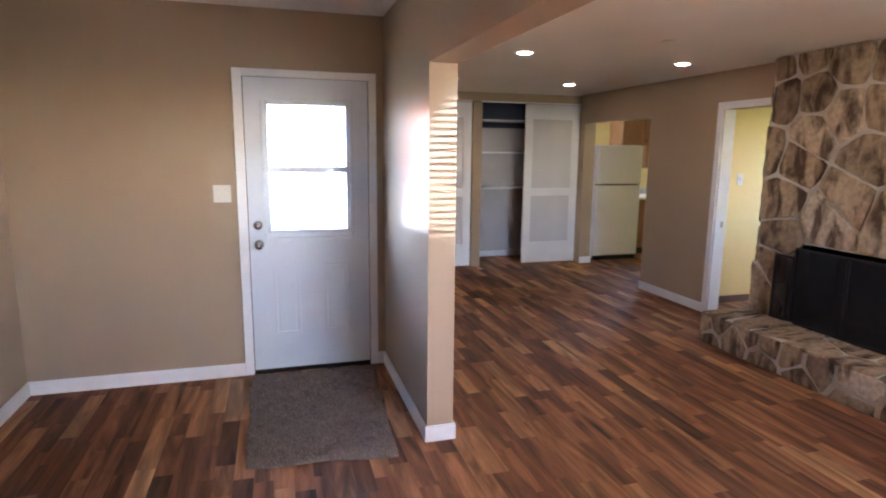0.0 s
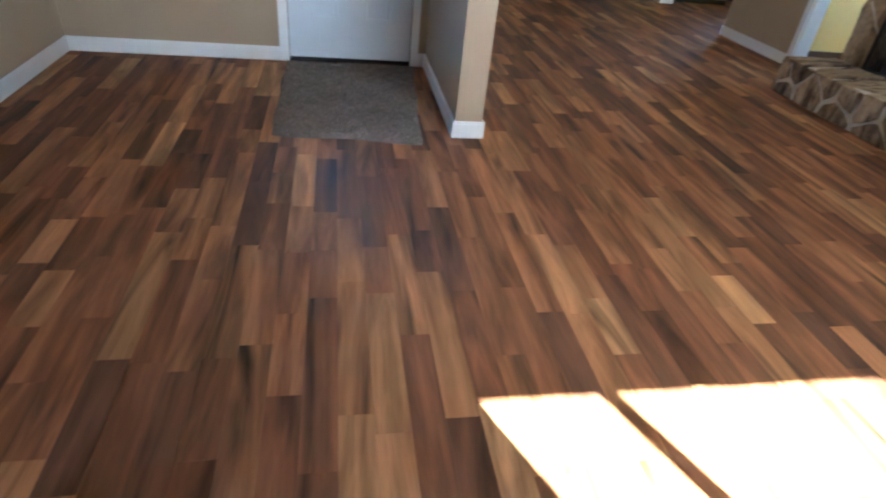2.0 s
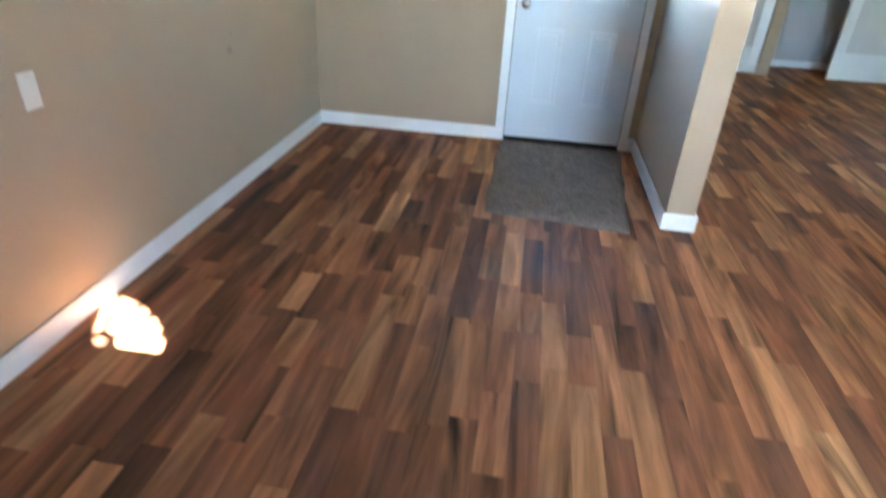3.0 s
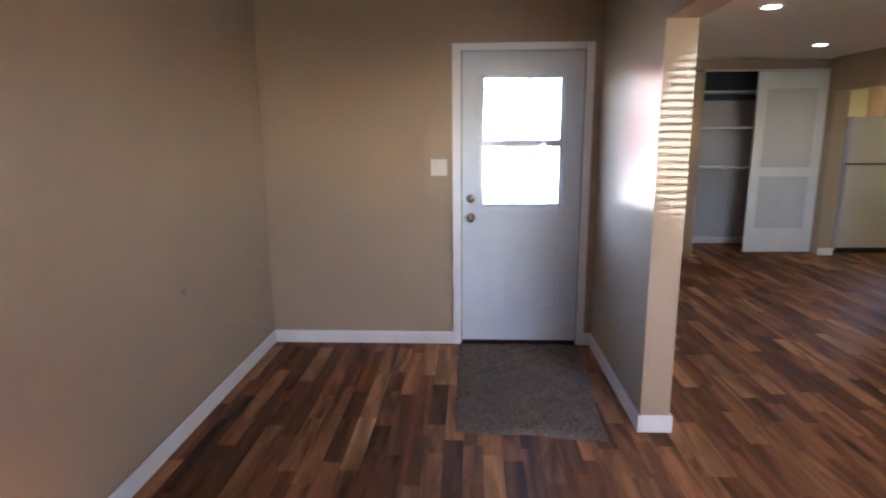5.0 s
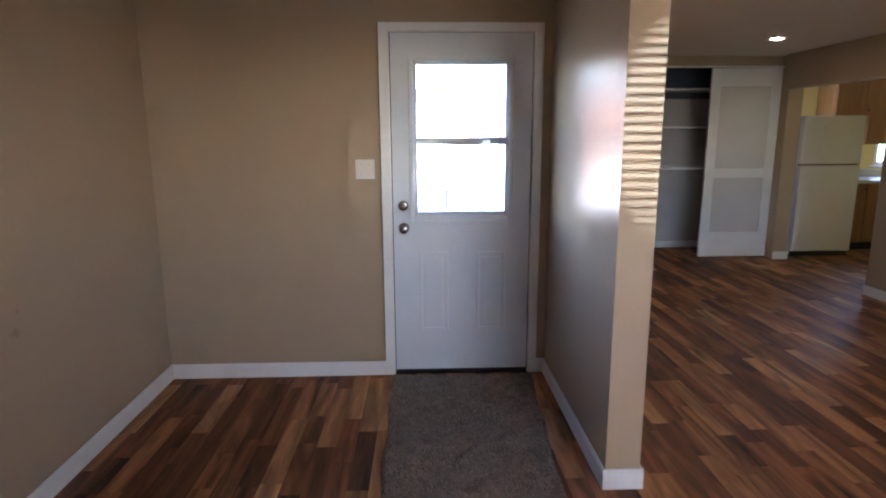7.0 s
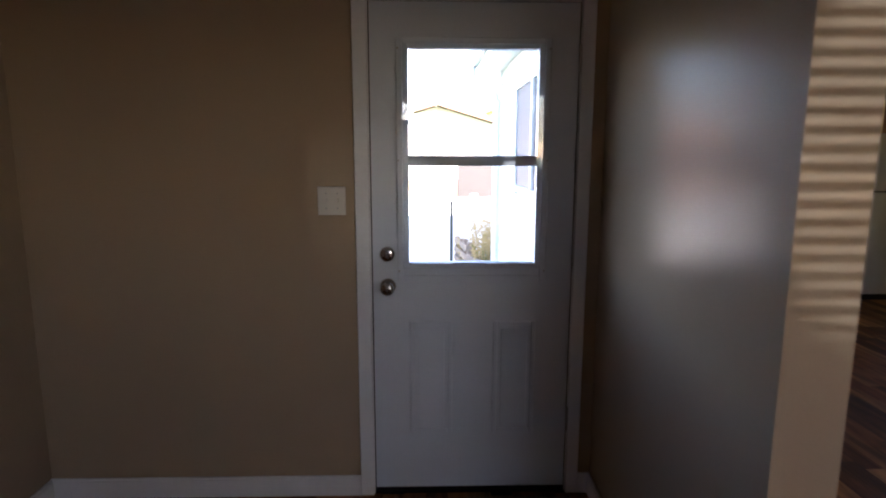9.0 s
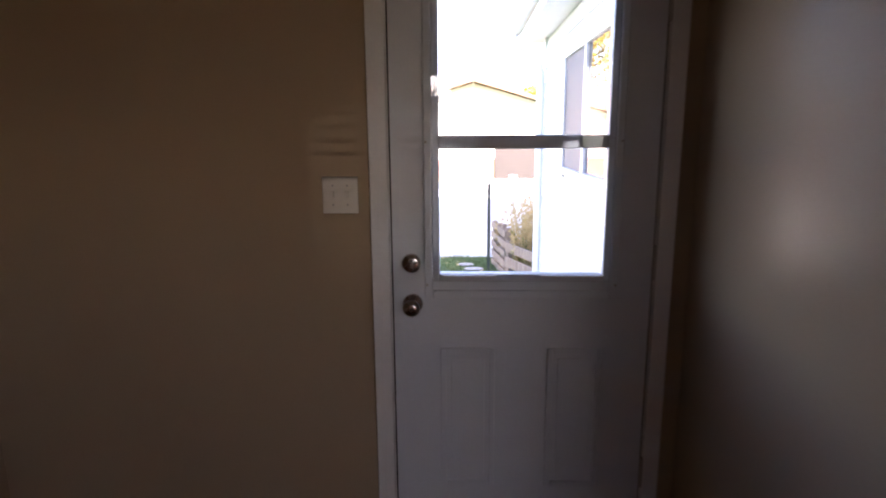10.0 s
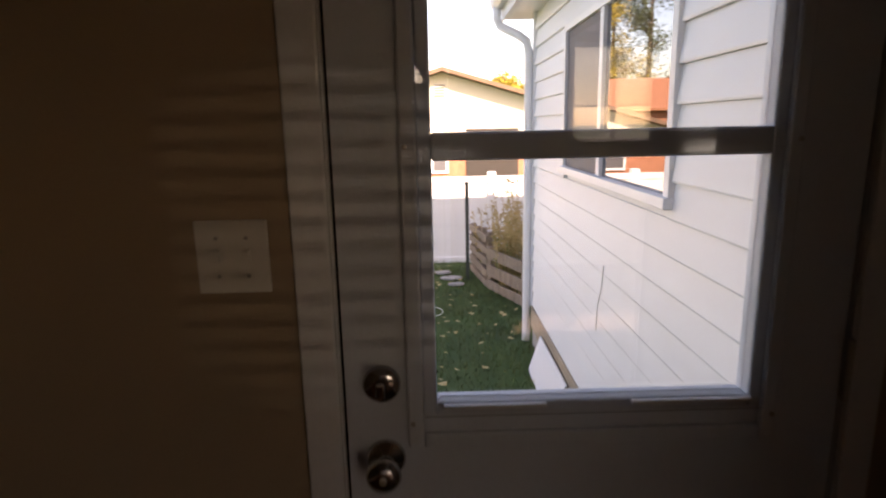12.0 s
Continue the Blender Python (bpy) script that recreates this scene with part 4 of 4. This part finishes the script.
# ---- the wing's siding, window, eave and downspout ----
def wing():
    h = thing("house_wing", "wing of the house clad in white vinyl siding", "house")
    X, YA, YB = 1.025, 0.155, 4.10
    wy0, wy1, wz0, wz1 = 1.26, 2.93, 1.205, 2.09
    wall = part("wall", boxes((X + 0.022, X + 0.03, YA, YB - 0.01, GZ, 2.4)), SIDING, h)
    part("foundation", boxes((X + 0.005, X + 0.021, YA, YB - 0.01, GZ, -0.32)), CONCRETE, h, "rough grey foundation")
    part("skirt_board", boxes((X - 0.012, X + 0.021, YA, YB, -0.32, -0.125), bevel=0.003), BAREWOOD, h, "weathered bare wood board along the base")
    WM = 2.15
    step = 0.138
    z = -0.12
    while z < 2.36:
        z1 = min(z + step, 2.37)
        spans = [(YA, YB)] if z1 < wz0 + 0.01 or z > wz1 - 0.01 else [(YA, wy0 - 0.02), (wy1 + 0.02, YB)]
        for a, b in spans:
            bm = bmesh.new()
            prof = [(X - 0.002, z), (X - 0.004, z + 0.008), (X + 0.012, z1 - 0.002), (X + 0.020, z1 - 0.002), (X + 0.020, z)]
            lo, hi = [bm.verts.new((px, a, pz)) for px, pz in prof], [bm.verts.new((px, b, pz)) for px, pz in prof]
            for i in range(5):
                bm.faces.new((lo[i], lo[(i + 1) % 5], hi[(i + 1) % 5], hi[i]))
            bm.faces.new(lo)
            bm.faces.new(list(reversed(hi)))
            part("siding_board", bm, SIDING, wall)
        z += step
    part("corner_post", boxes((X - 0.012, X + 0.06, YB - 0.004, YB + 0.06, -0.13, 2.37), bevel=0.004), WHITE, h)
    win = part("window", boxes((X - 0.015, X + 0.02, wy0 - 0.05, wy0, wz0 - 0.04, wz1), (X - 0.015, X + 0.02, wy1, wy1 + 0.05, wz0 - 0.04, wz1), (X - 0.015, X + 0.02, wy0, wy1, wz1 - 0.05, wz1), (X - 0.012, X + 0.02, WM - 0.03, WM + 0.03, wz0, wz1 - 0.05), bevel=0.004), WHITE, h, "white vinyl sliding window")
    part("sill", boxes((X - 0.035, X + 0.02, wy0 - 0.06, wy1 + 0.06, wz0 - 0.045, wz0), bevel=0.005), WHITE, win)
    part("screen", boxes((X + 0.004, X + 0.008, WM + 0.03, wy1, wz0, wz1 - 0.05)), DARKGLASS, win, "dark insect screen")
    part("pane", boxes((X + 0.008, X + 0.014, wy0, WM - 0.03, wz0, wz1 - 0.05)), MIRRORGLASS, win, "pane mirroring the garden")
    part("soffit", boxes((0.80, X + 0.03, YA, 4.44, 2.37, 2.39)), WHITE, h)
    part("fascia", boxes((0.785, 0.80, YA, 4.45, 2.35, 2.699)), WHITE, h)
    bm = bmesh.new()
    prof = [(0.785 + a, 2.55 + b) for a, b in ((0, 0), (0, -0.10), (-0.055, -0.115), (-0.09, -0.08), (-0.10, -0.01), (-0.09, -0.01), (-0.08, -0.07), (-0.055, -0.10), (-0.01, -0.088), (-0.01, 0))]
    lo, hi = [bm.verts.new((px, YA, pz)) for px, pz in prof], [bm.verts.new((px, 4.46, pz)) for px, pz in prof]
    for i in range(len(prof)):
        bm.faces.new((lo[i], lo[(i + 1) % len(prof)], hi[(i + 1) % len(prof)], hi[i]))
    part("gutter", bm, WHITE, h)
    part("downspout", tube(bmesh.new(), [(0.735, 4.34, 2.50), (0.735, 4.34, 2.36), (0.76, 4.33, 2.30), (0.90, 4.22, 2.21), (0.965, 4.16, 2.15), (0.98, 4.15, 2.05), (0.98, 4.15, -0.40), (0.975, 4.145, -0.47)], 0.036, 10), WHITE, h, "white downspout with elbows", True)
    part("cable", tube(bmesh.new(), [(X - 0.008, 1.98, 0.76), (X - 0.010, 1.99, 0.64), (X - 0.008, 2.06, 0.52), (X - 0.009, 2.07, 0.38)], 0.0022, 6), CONCRETE, h, "thin loose wire on the siding")


wing()
lb = thing("leaning_board", "white board leaning on the foundation below the siding", "board")
b_ = part("board", boxes((-0.008, 0.008, -0.45, 0.45, 0, 0.30), bevel=0.003), WHITE, lb)
lb.matrix_world = pose(0.90, 3.05, GZ + 0.02, 0, 18, 0)


# ---- fence, timber and weeds ----
def vinyl_fence():
    f = thing("fence", "white vinyl privacy fence along the yard", "fence")
    y = 7.42
    top, bot = 0.76, GZ - 0.03
    x = -7.0
    board = mesh_of("board", boxes((0.0, 0.1555, -0.011, 0.011, 0, top - bot - 0.16), bevel=0.002), VINYLF)
    while x < 4.0:
        part("post", boxes((x - 0.06, x + 0.06, y - 0.06, y + 0.06, bot, top + 0.06), bevel=0.006), VINYLF, f)
        part("rail", boxes((x + 0.06, x + 1.94, y - 0.025, y + 0.025, top - 0.09, top), bevel=0.004), VINYLF, f)
        part("rail", boxes((x + 0.06, x + 1.94, y - 0.025, y + 0.025, bot + 0.03, bot + 0.12), bevel=0.004), VINYLF, f)
        for i in range(12):
            o = new("board", board)
            o.parent = f
            o.location = (x + 0.06 + i * 0.1567, y, bot + 0.10)
        x += 2.0


vinyl_fence()
tp = thing("fence_post", "dark green steel post standing in the lawn", "post")
part("post", boxes((0.558, 0.604, 6.39, 6.396, GZ - 0.05, 0.78), (0.577, 0.585, 6.396, 6.43, GZ - 0.05, 0.78)), material("dark_green_steel", (0.03, 0.045, 0.04), rough=0.6, vary=0.3), tp)


def rail_panel(a, b, zs, label, uprights):
    """A bit of rustic timber fence from a to b with boards at the heights zs."""
    ob = thing("timber_fence", label, "fence", "timber fences")
    a, b = Vector(a), Vector(b)
    d = (b - a)
    ln = d.length
    ob.matrix_world = pose(a.x, a.y, GZ, 0, 0, math.degrees(math.atan2(d.y, d.x)))
    rng = random.Random(int(ln * 100))
    for z0, z1 in zs:
        part("board", boxes((-0.02, ln + 0.02, -0.012, 0.012, z0 + rng.uniform(-0.01, 0.01), z1), bevel=0.003), OLDWOOD, ob)
    for i in range(uprights):
        x = ln * i / (uprights - 1)
        part("upright", boxes((x - 0.04, x + 0.04, 0.013, 0.075, -0.03, zs[-1][1] + rng.uniform(-0.02, 0.06)), bevel=0.005), OLDWOOD, ob)


rail_panel((0.80, 5.92, 0), (1.10, 5.16, 0), ((0.03, 0.14), (0.19, 0.33), (0.40, 0.53)), "weathered grey board fence by the house corner", 2)
rail_panel((0.66, 6.90, 0), (0.79, 6.0, 0), ((0.02, 0.10), (0.15, 0.24), (0.29, 0.38), (0.43, 0.52), (0.57, 0.66)), "weathered pallet set on edge as a fence", 4)


def weeds(x, y, count, tall, spread, seed):
    rng = random.Random(seed)
    ob = thing("weed_clump", "tall dry weeds with green leaves behind the boards", "weeds", "weeds", (x, y, GZ - 0.01))
    stems, leaves = bmesh.new(), bmesh.new()
    for k in range(count):
        a, r = rng.uniform(0, 6.28), spread * math.sqrt(rng.random())
        px, py, h = r * math.cos(a), r * math.sin(a), tall * rng.uniform(0.5, 1.0)
        lx, ly = rng.uniform(-0.15, 0.15), rng.uniform(-0.15, 0.15)
        tube(stems, [(px, py, 0), (px + lx * 0.4, py + ly * 0.4, h * 0.5), (px + lx, py + ly, h)], [0.006, 0.005, 0.002], 5)
        for i in range(18):
            t = rng.uniform(0.6, 1.0)
            c = Vector((px + lx * t, py + ly * t, h * t))
            e = Vector((rng.uniform(-1, 1), rng.uniform(-1, 1), rng.uniform(0, 1))) * 0.035
            s = Vector((rng.uniform(-1, 1), rng.uniform(-1, 1), rng.uniform(-1, 1))) * 0.014
            stems.faces.new([stems.verts.new(v) for v in (c, c + e + s, c + e * 1.3, c + e - s)])
        for i in range(14):
            t = rng.uniform(0.1, 0.65)
            c = Vector((px + lx * t, py + ly * t, h * t))
            e = Vector((rng.uniform(-1, 1), rng.uniform(-1, 1), rng.uniform(-0.2, 0.8))) * 0.09
            s = e.cross(Vector((0, 0, 1))).normalized() * 0.012
            leaves.faces.new([leaves.verts.new(v) for v in (c, c + e * 0.6 + s, c + e, c + e * 0.6 - s)])
    part("stems", stems, STRAW, ob, "dry straw-coloured stalks")
    part("leaves", leaves, GREEN, ob, "green leaves")


weeds(1.12, 5.75, 60, 1.2, 0.26, 3)
weeds(0.98, 6.5, 40, 1.0, 0.24, 5)
weeds(1.3, 6.1, 50, 1.4, 0.3, 6)


# ---- houses beyond ----
def gable_house(name, label, x0, x1, y, depth, xr, zr, slope, roof, door, windows, zb):
    """A low house whose gable looks over the fence: brick below, pale boards above."""
    h = thing(name, label, "house")
    ze = lambda x: zr - slope * abs(x - xr)
    part("wall", boxes((x0, x1, y, y + depth, GZ - 0.02, zb)), BRICK, h, "red brick lower wall")
    bm = bmesh.new()
    pts = [(x0, zb + 0.001), (x1, zb + 0.001), (x1, ze(x1)), (xr, zr), (x0, ze(x0))]
    lo, hi = [bm.verts.new((a, y - 0.03, b)) for a, b in pts], [bm.verts.new((a, y + depth, b)) for a, b in pts]
    bm.faces.new(lo)
    bm.faces.new(list(reversed(hi)))
    for i in range(5):
        bm.faces.new((lo[i], lo[(i + 1) % 5], hi[(i + 1) % 5], hi[i]))
    part("gable", bm, STUCCO, h, "cream boarded gable")
    for s in (-1, 1):
        xe = x0 - 0.5 if s < 0 else x1 + 0.5
        bm = bmesh.new()
        p = [(xr, zr + 0.02), (xe, ze(xe) + 0.02), (xe, ze(xe) + 0.14), (xr, zr + 0.14)]
        lo, hi = [bm.verts.new((a, y - 0.55, b)) for a, b in p], [bm.verts.new((a, y + depth + 0.5, b)) for a, b in p]
        bm.faces.new(lo)
        bm.faces.new(list(reversed(hi)))
        for i in range(4):
            bm.faces.new((lo[i], lo[(i + 1) % 4], hi[(i + 1) % 4], hi[i]))
        part("roof", bm, roof, h)
    vent = part("vent", boxes((xr - 0.30, xr + 0.12, y - 0.06, y - 0.031, zr - 0.75, zr - 0.30), bevel=0.01), STUCCO, h)
    for i in range(5):
        part("slat", boxes((xr - 0.26, xr + 0.08, y - 0.075, y - 0.061, zr - 0.72 + i * 0.08, zr - 0.68 + i * 0.08)), DARKGLASS, vent)
    if door:
        part("door", boxes((door[0], door[1], y - 0.05, y - 0.031, GZ, door[2]), bevel=0.005), DARKDOOR, h, "dark patio door")
    for wx0, wx1, wz0, wz1 in windows:
        w = part("window", boxes((wx0 - 0.08, wx1 + 0.08, y - 0.07, y - 0.032, wz0 - 0.08, wz1 + 0.08)), WHITE, h)
        part("pane", boxes((wx0, wx1, y - 0.08, y - 0.0705, wz0, wz1)), DARKGLASS, w)
    return h


gable_house("neighbour_house", "low cream and brick house beyond the white fence", -6.6, 6.5, 18.0, 9.0, 0.53, 3.10, 0.297, ROOFM, (1.26, 2.95, 1.36), ((0.20, 0.60, 0.05, 0.48), (-4.3, -3.2, 0.02, 0.62)), 0.62)


def ridge_house(label, x0, x1, y, depth, zw, zr):
    """A long low house seen from its eaves' side, with the ridge along x."""
    h = thing("neighbour_house", label, "house")
    part("wall", boxes((x0, x1, y, y + depth, GZ - 0.02, zw)), BRICK, h)
    ym, ov = y + depth / 2, 0.5
    fall = (zr - zw) / (depth / 2)
    for ye in (y - ov, y + depth + ov):
        ze = zw - fall * ov
        bm = bmesh.new()
        prof = [(ym, zr), (ye, ze), (ye, ze + 0.12), (ym, zr + 0.12)]
        lo, hi = [bm.verts.new((x0 - 0.4, a, b)) for a, b in prof], [bm.verts.new((x1 + 0.4, a, b)) for a, b in prof]
        bm.faces.new(lo)
        bm.faces.new(list(reversed(hi)))
        for i in range(4):
            bm.faces.new((lo[i], lo[(i + 1) % 4], hi[(i + 1) % 4], hi[i]))
        part("roof", bm, ROOFRED, h, "red-brown shingle slope")
    for wx in (x0 + 2.0, x1 - 3.0):
        w = part("window", boxes((wx - 0.08, wx + 1.28, y - 0.05, y - 0.001, 0.42, 1.58)), WHITE, h)
        part("pane", boxes((wx, wx + 1.2, y - 0.06, y - 0.0505, 0.5, 1.5)), DARKGLASS, w)


ridge_house("brick house with a red-brown shingle roof behind the yards", -17.0, -4.6, 29.0, 8.0, 2.2, 3.75)


# ---- trees ----
def tree(x, y, tall, wide, leaf, label, seed, bare=0.4):
    rng = random.Random(seed)
    ob = thing("tree", label, "tree", "", (x, y, GZ - 0.05))
    tr = bmesh.new()
    tube(tr, [(0, 0, 0), (0.1, 0.05, tall * 0.35), (0.0, 0.1, tall * 0.7), (0.15, 0.0, tall * 0.95)], [tall * 0.025, tall * 0.018, tall * 0.010, 0.02], 8)
    tips = []
    for k in range(16):
        z0 = tall * rng.uniform(bare * 0.8, 0.9)
        a = rng.uniform(0, 6.28)
        r = wide * rng.uniform(0.4, 1.0) * (1.15 - z0 / tall) * 1.6
        tip = Vector((r * math.cos(a), r * math.sin(a), min(tall, z0 + r * rng.uniform(0.2, 0.6))))
        tube(tr, [(0.05, 0.05, z0), tuple(tip * 0.5 + Vector((0, 0, z0 * 0.5 + 0.1))), tuple(tip)], [tall * 0.008, tall * 0.005, 0.012], 5)
        tips.append((Vector((0.05, 0.05, z0)), tip))
    part("trunk", tr, BARK, ob)
    verts, faces = [], []
    for k in range(5000):
        a, b = tips[rng.randrange(len(tips))]
        c = a.lerp(b, rng.uniform(0.35, 1.1)) + Vector((rng.gauss(0, 1), rng.gauss(0, 1), rng.gauss(0, 1))) * wide * 0.13
        s = rng.uniform(0.05, 0.11)
        e = Vector((rng.uniform(-1, 1), rng.uniform(-1, 1), rng.uniform(-1, 1))).normalized() * s
        f = e.cross(Vector((rng.uniform(-1, 1), rng.uniform(-1, 1), rng.uniform(-1, 1)))).normalized() * s * 0.6
        n = len(verts)
        verts += [tuple(c - e), tuple(c + f), tuple(c + e), tuple(c - f)]
        faces.append((n, n + 1, n + 2, n + 3))
    me = bpy.data.meshes.new("crown")
    me.from_pydata(verts, [], faces)
    me.materials.append(leaf)
    cr = new("crown", me)
    cr.parent = ob
    cr["kind"] = "stuff"


tree(-9.5, 40, 11, 3.2, LEAF, "tall tree with yellow autumn leaves behind the houses", 1)
tree(-6.8, 39, 9.5, 2.8, LEAF, "yellow-leaved autumn tree behind the houses", 2)
tree(-13.5, 41, 13, 3.4, PINE, "tall dark green tree behind the brick house", 3, 0.2)
tree(-11.2, 42, 12, 2.6, PINE, "tall dark green tree behind the houses", 4, 0.2)
tree(4.2, 30, 4.6, 2.0, LEAF, "yellow-leaved tree behind the cream house", 5)


# ---- laminate strips of the floor ----
def strips():
    rng = random.Random(21)
    w = 0.095
    near = dict(x0=-1.395, x1=2.3, y0=-4.3, y1=-0.9)
    shared = {}
    many_v, many_f = [], []
    count = 0
    x = XL
    areas = lambda x: (YS, 0.0) if x < XS1 else ((YS, YC + 0.99) if x < 4.54 else (-1.8, 4.3))
    while x < 7.4:
        y, y_end = areas(x + w / 2)
        y -= rng.uniform(0, 0.5)
        while y < y_end:
            ln = rng.choice((0.28, 0.34, 0.42, 0.50, 0.58, 0.66))
            ya, yb = max(y, areas(x + w / 2)[0]), min(y + ln, y_end)
            y += ln
            if yb - ya < 0.05:
                continue
            cx, cy = x + w / 2, (ya + yb) / 2
            if near["x0"] < cx < near["x1"] and near["y0"] < cy < near["y1"] and count < 300 and yb - ya == ln:
                if ln not in shared:
                    g, hl, hw = 0.0001, ln / 2, w / 2
                    bm = bmesh.new()
                    top = [bm.verts.new((a * (hw - g - 0.0002), b * (hl - g - 0.0002), 0.0)) for a, b in ((-1, -1), (1, -1), (1, 1), (-1, 1))]
                    low = [bm.verts.new((a * (hw - g), b * (hl - g), -0.006)) for a, b in ((-1, -1), (1, -1), (1, 1), (-1, 1))]
                    bm.faces.new(top)
                    for i in range(4):
                        bm.faces.new((low[i], low[(i + 1) % 4], top[(i + 1) % 4], top[i]))
                    shared[ln] = mesh_of("strip", bm, WOOD_ONE)
                o = new("plank", shared[ln])
                o.parent = floor
                o.location = (cx, cy, 0.0)
                count += 1
            else:
                g = 0.0001
                b = len(many_v)
                for z, e in ((0.0, g + 0.0002), (-0.006, g)):
                    many_v += [(x + e, ya + e, z), (x + w - e, ya + e, z), (x + w - e, yb - e, z), (x + e, yb - e, z)]
                many_f.append((b, b + 1, b + 2, b + 3))
                for i in range(4):
                    many_f.append((b + 4 + i, b + 4 + (i + 1) % 4, b + (i + 1) % 4, b + i))
        x += w
    me = bpy.data.meshes.new("planks")
    me.from_pydata(many_v, [], many_f)
    me.materials.append(WOOD_MANY)
    ob = new("planks", me)
    ob.parent = floor
    ob["kind"] = "stuff"


strips()
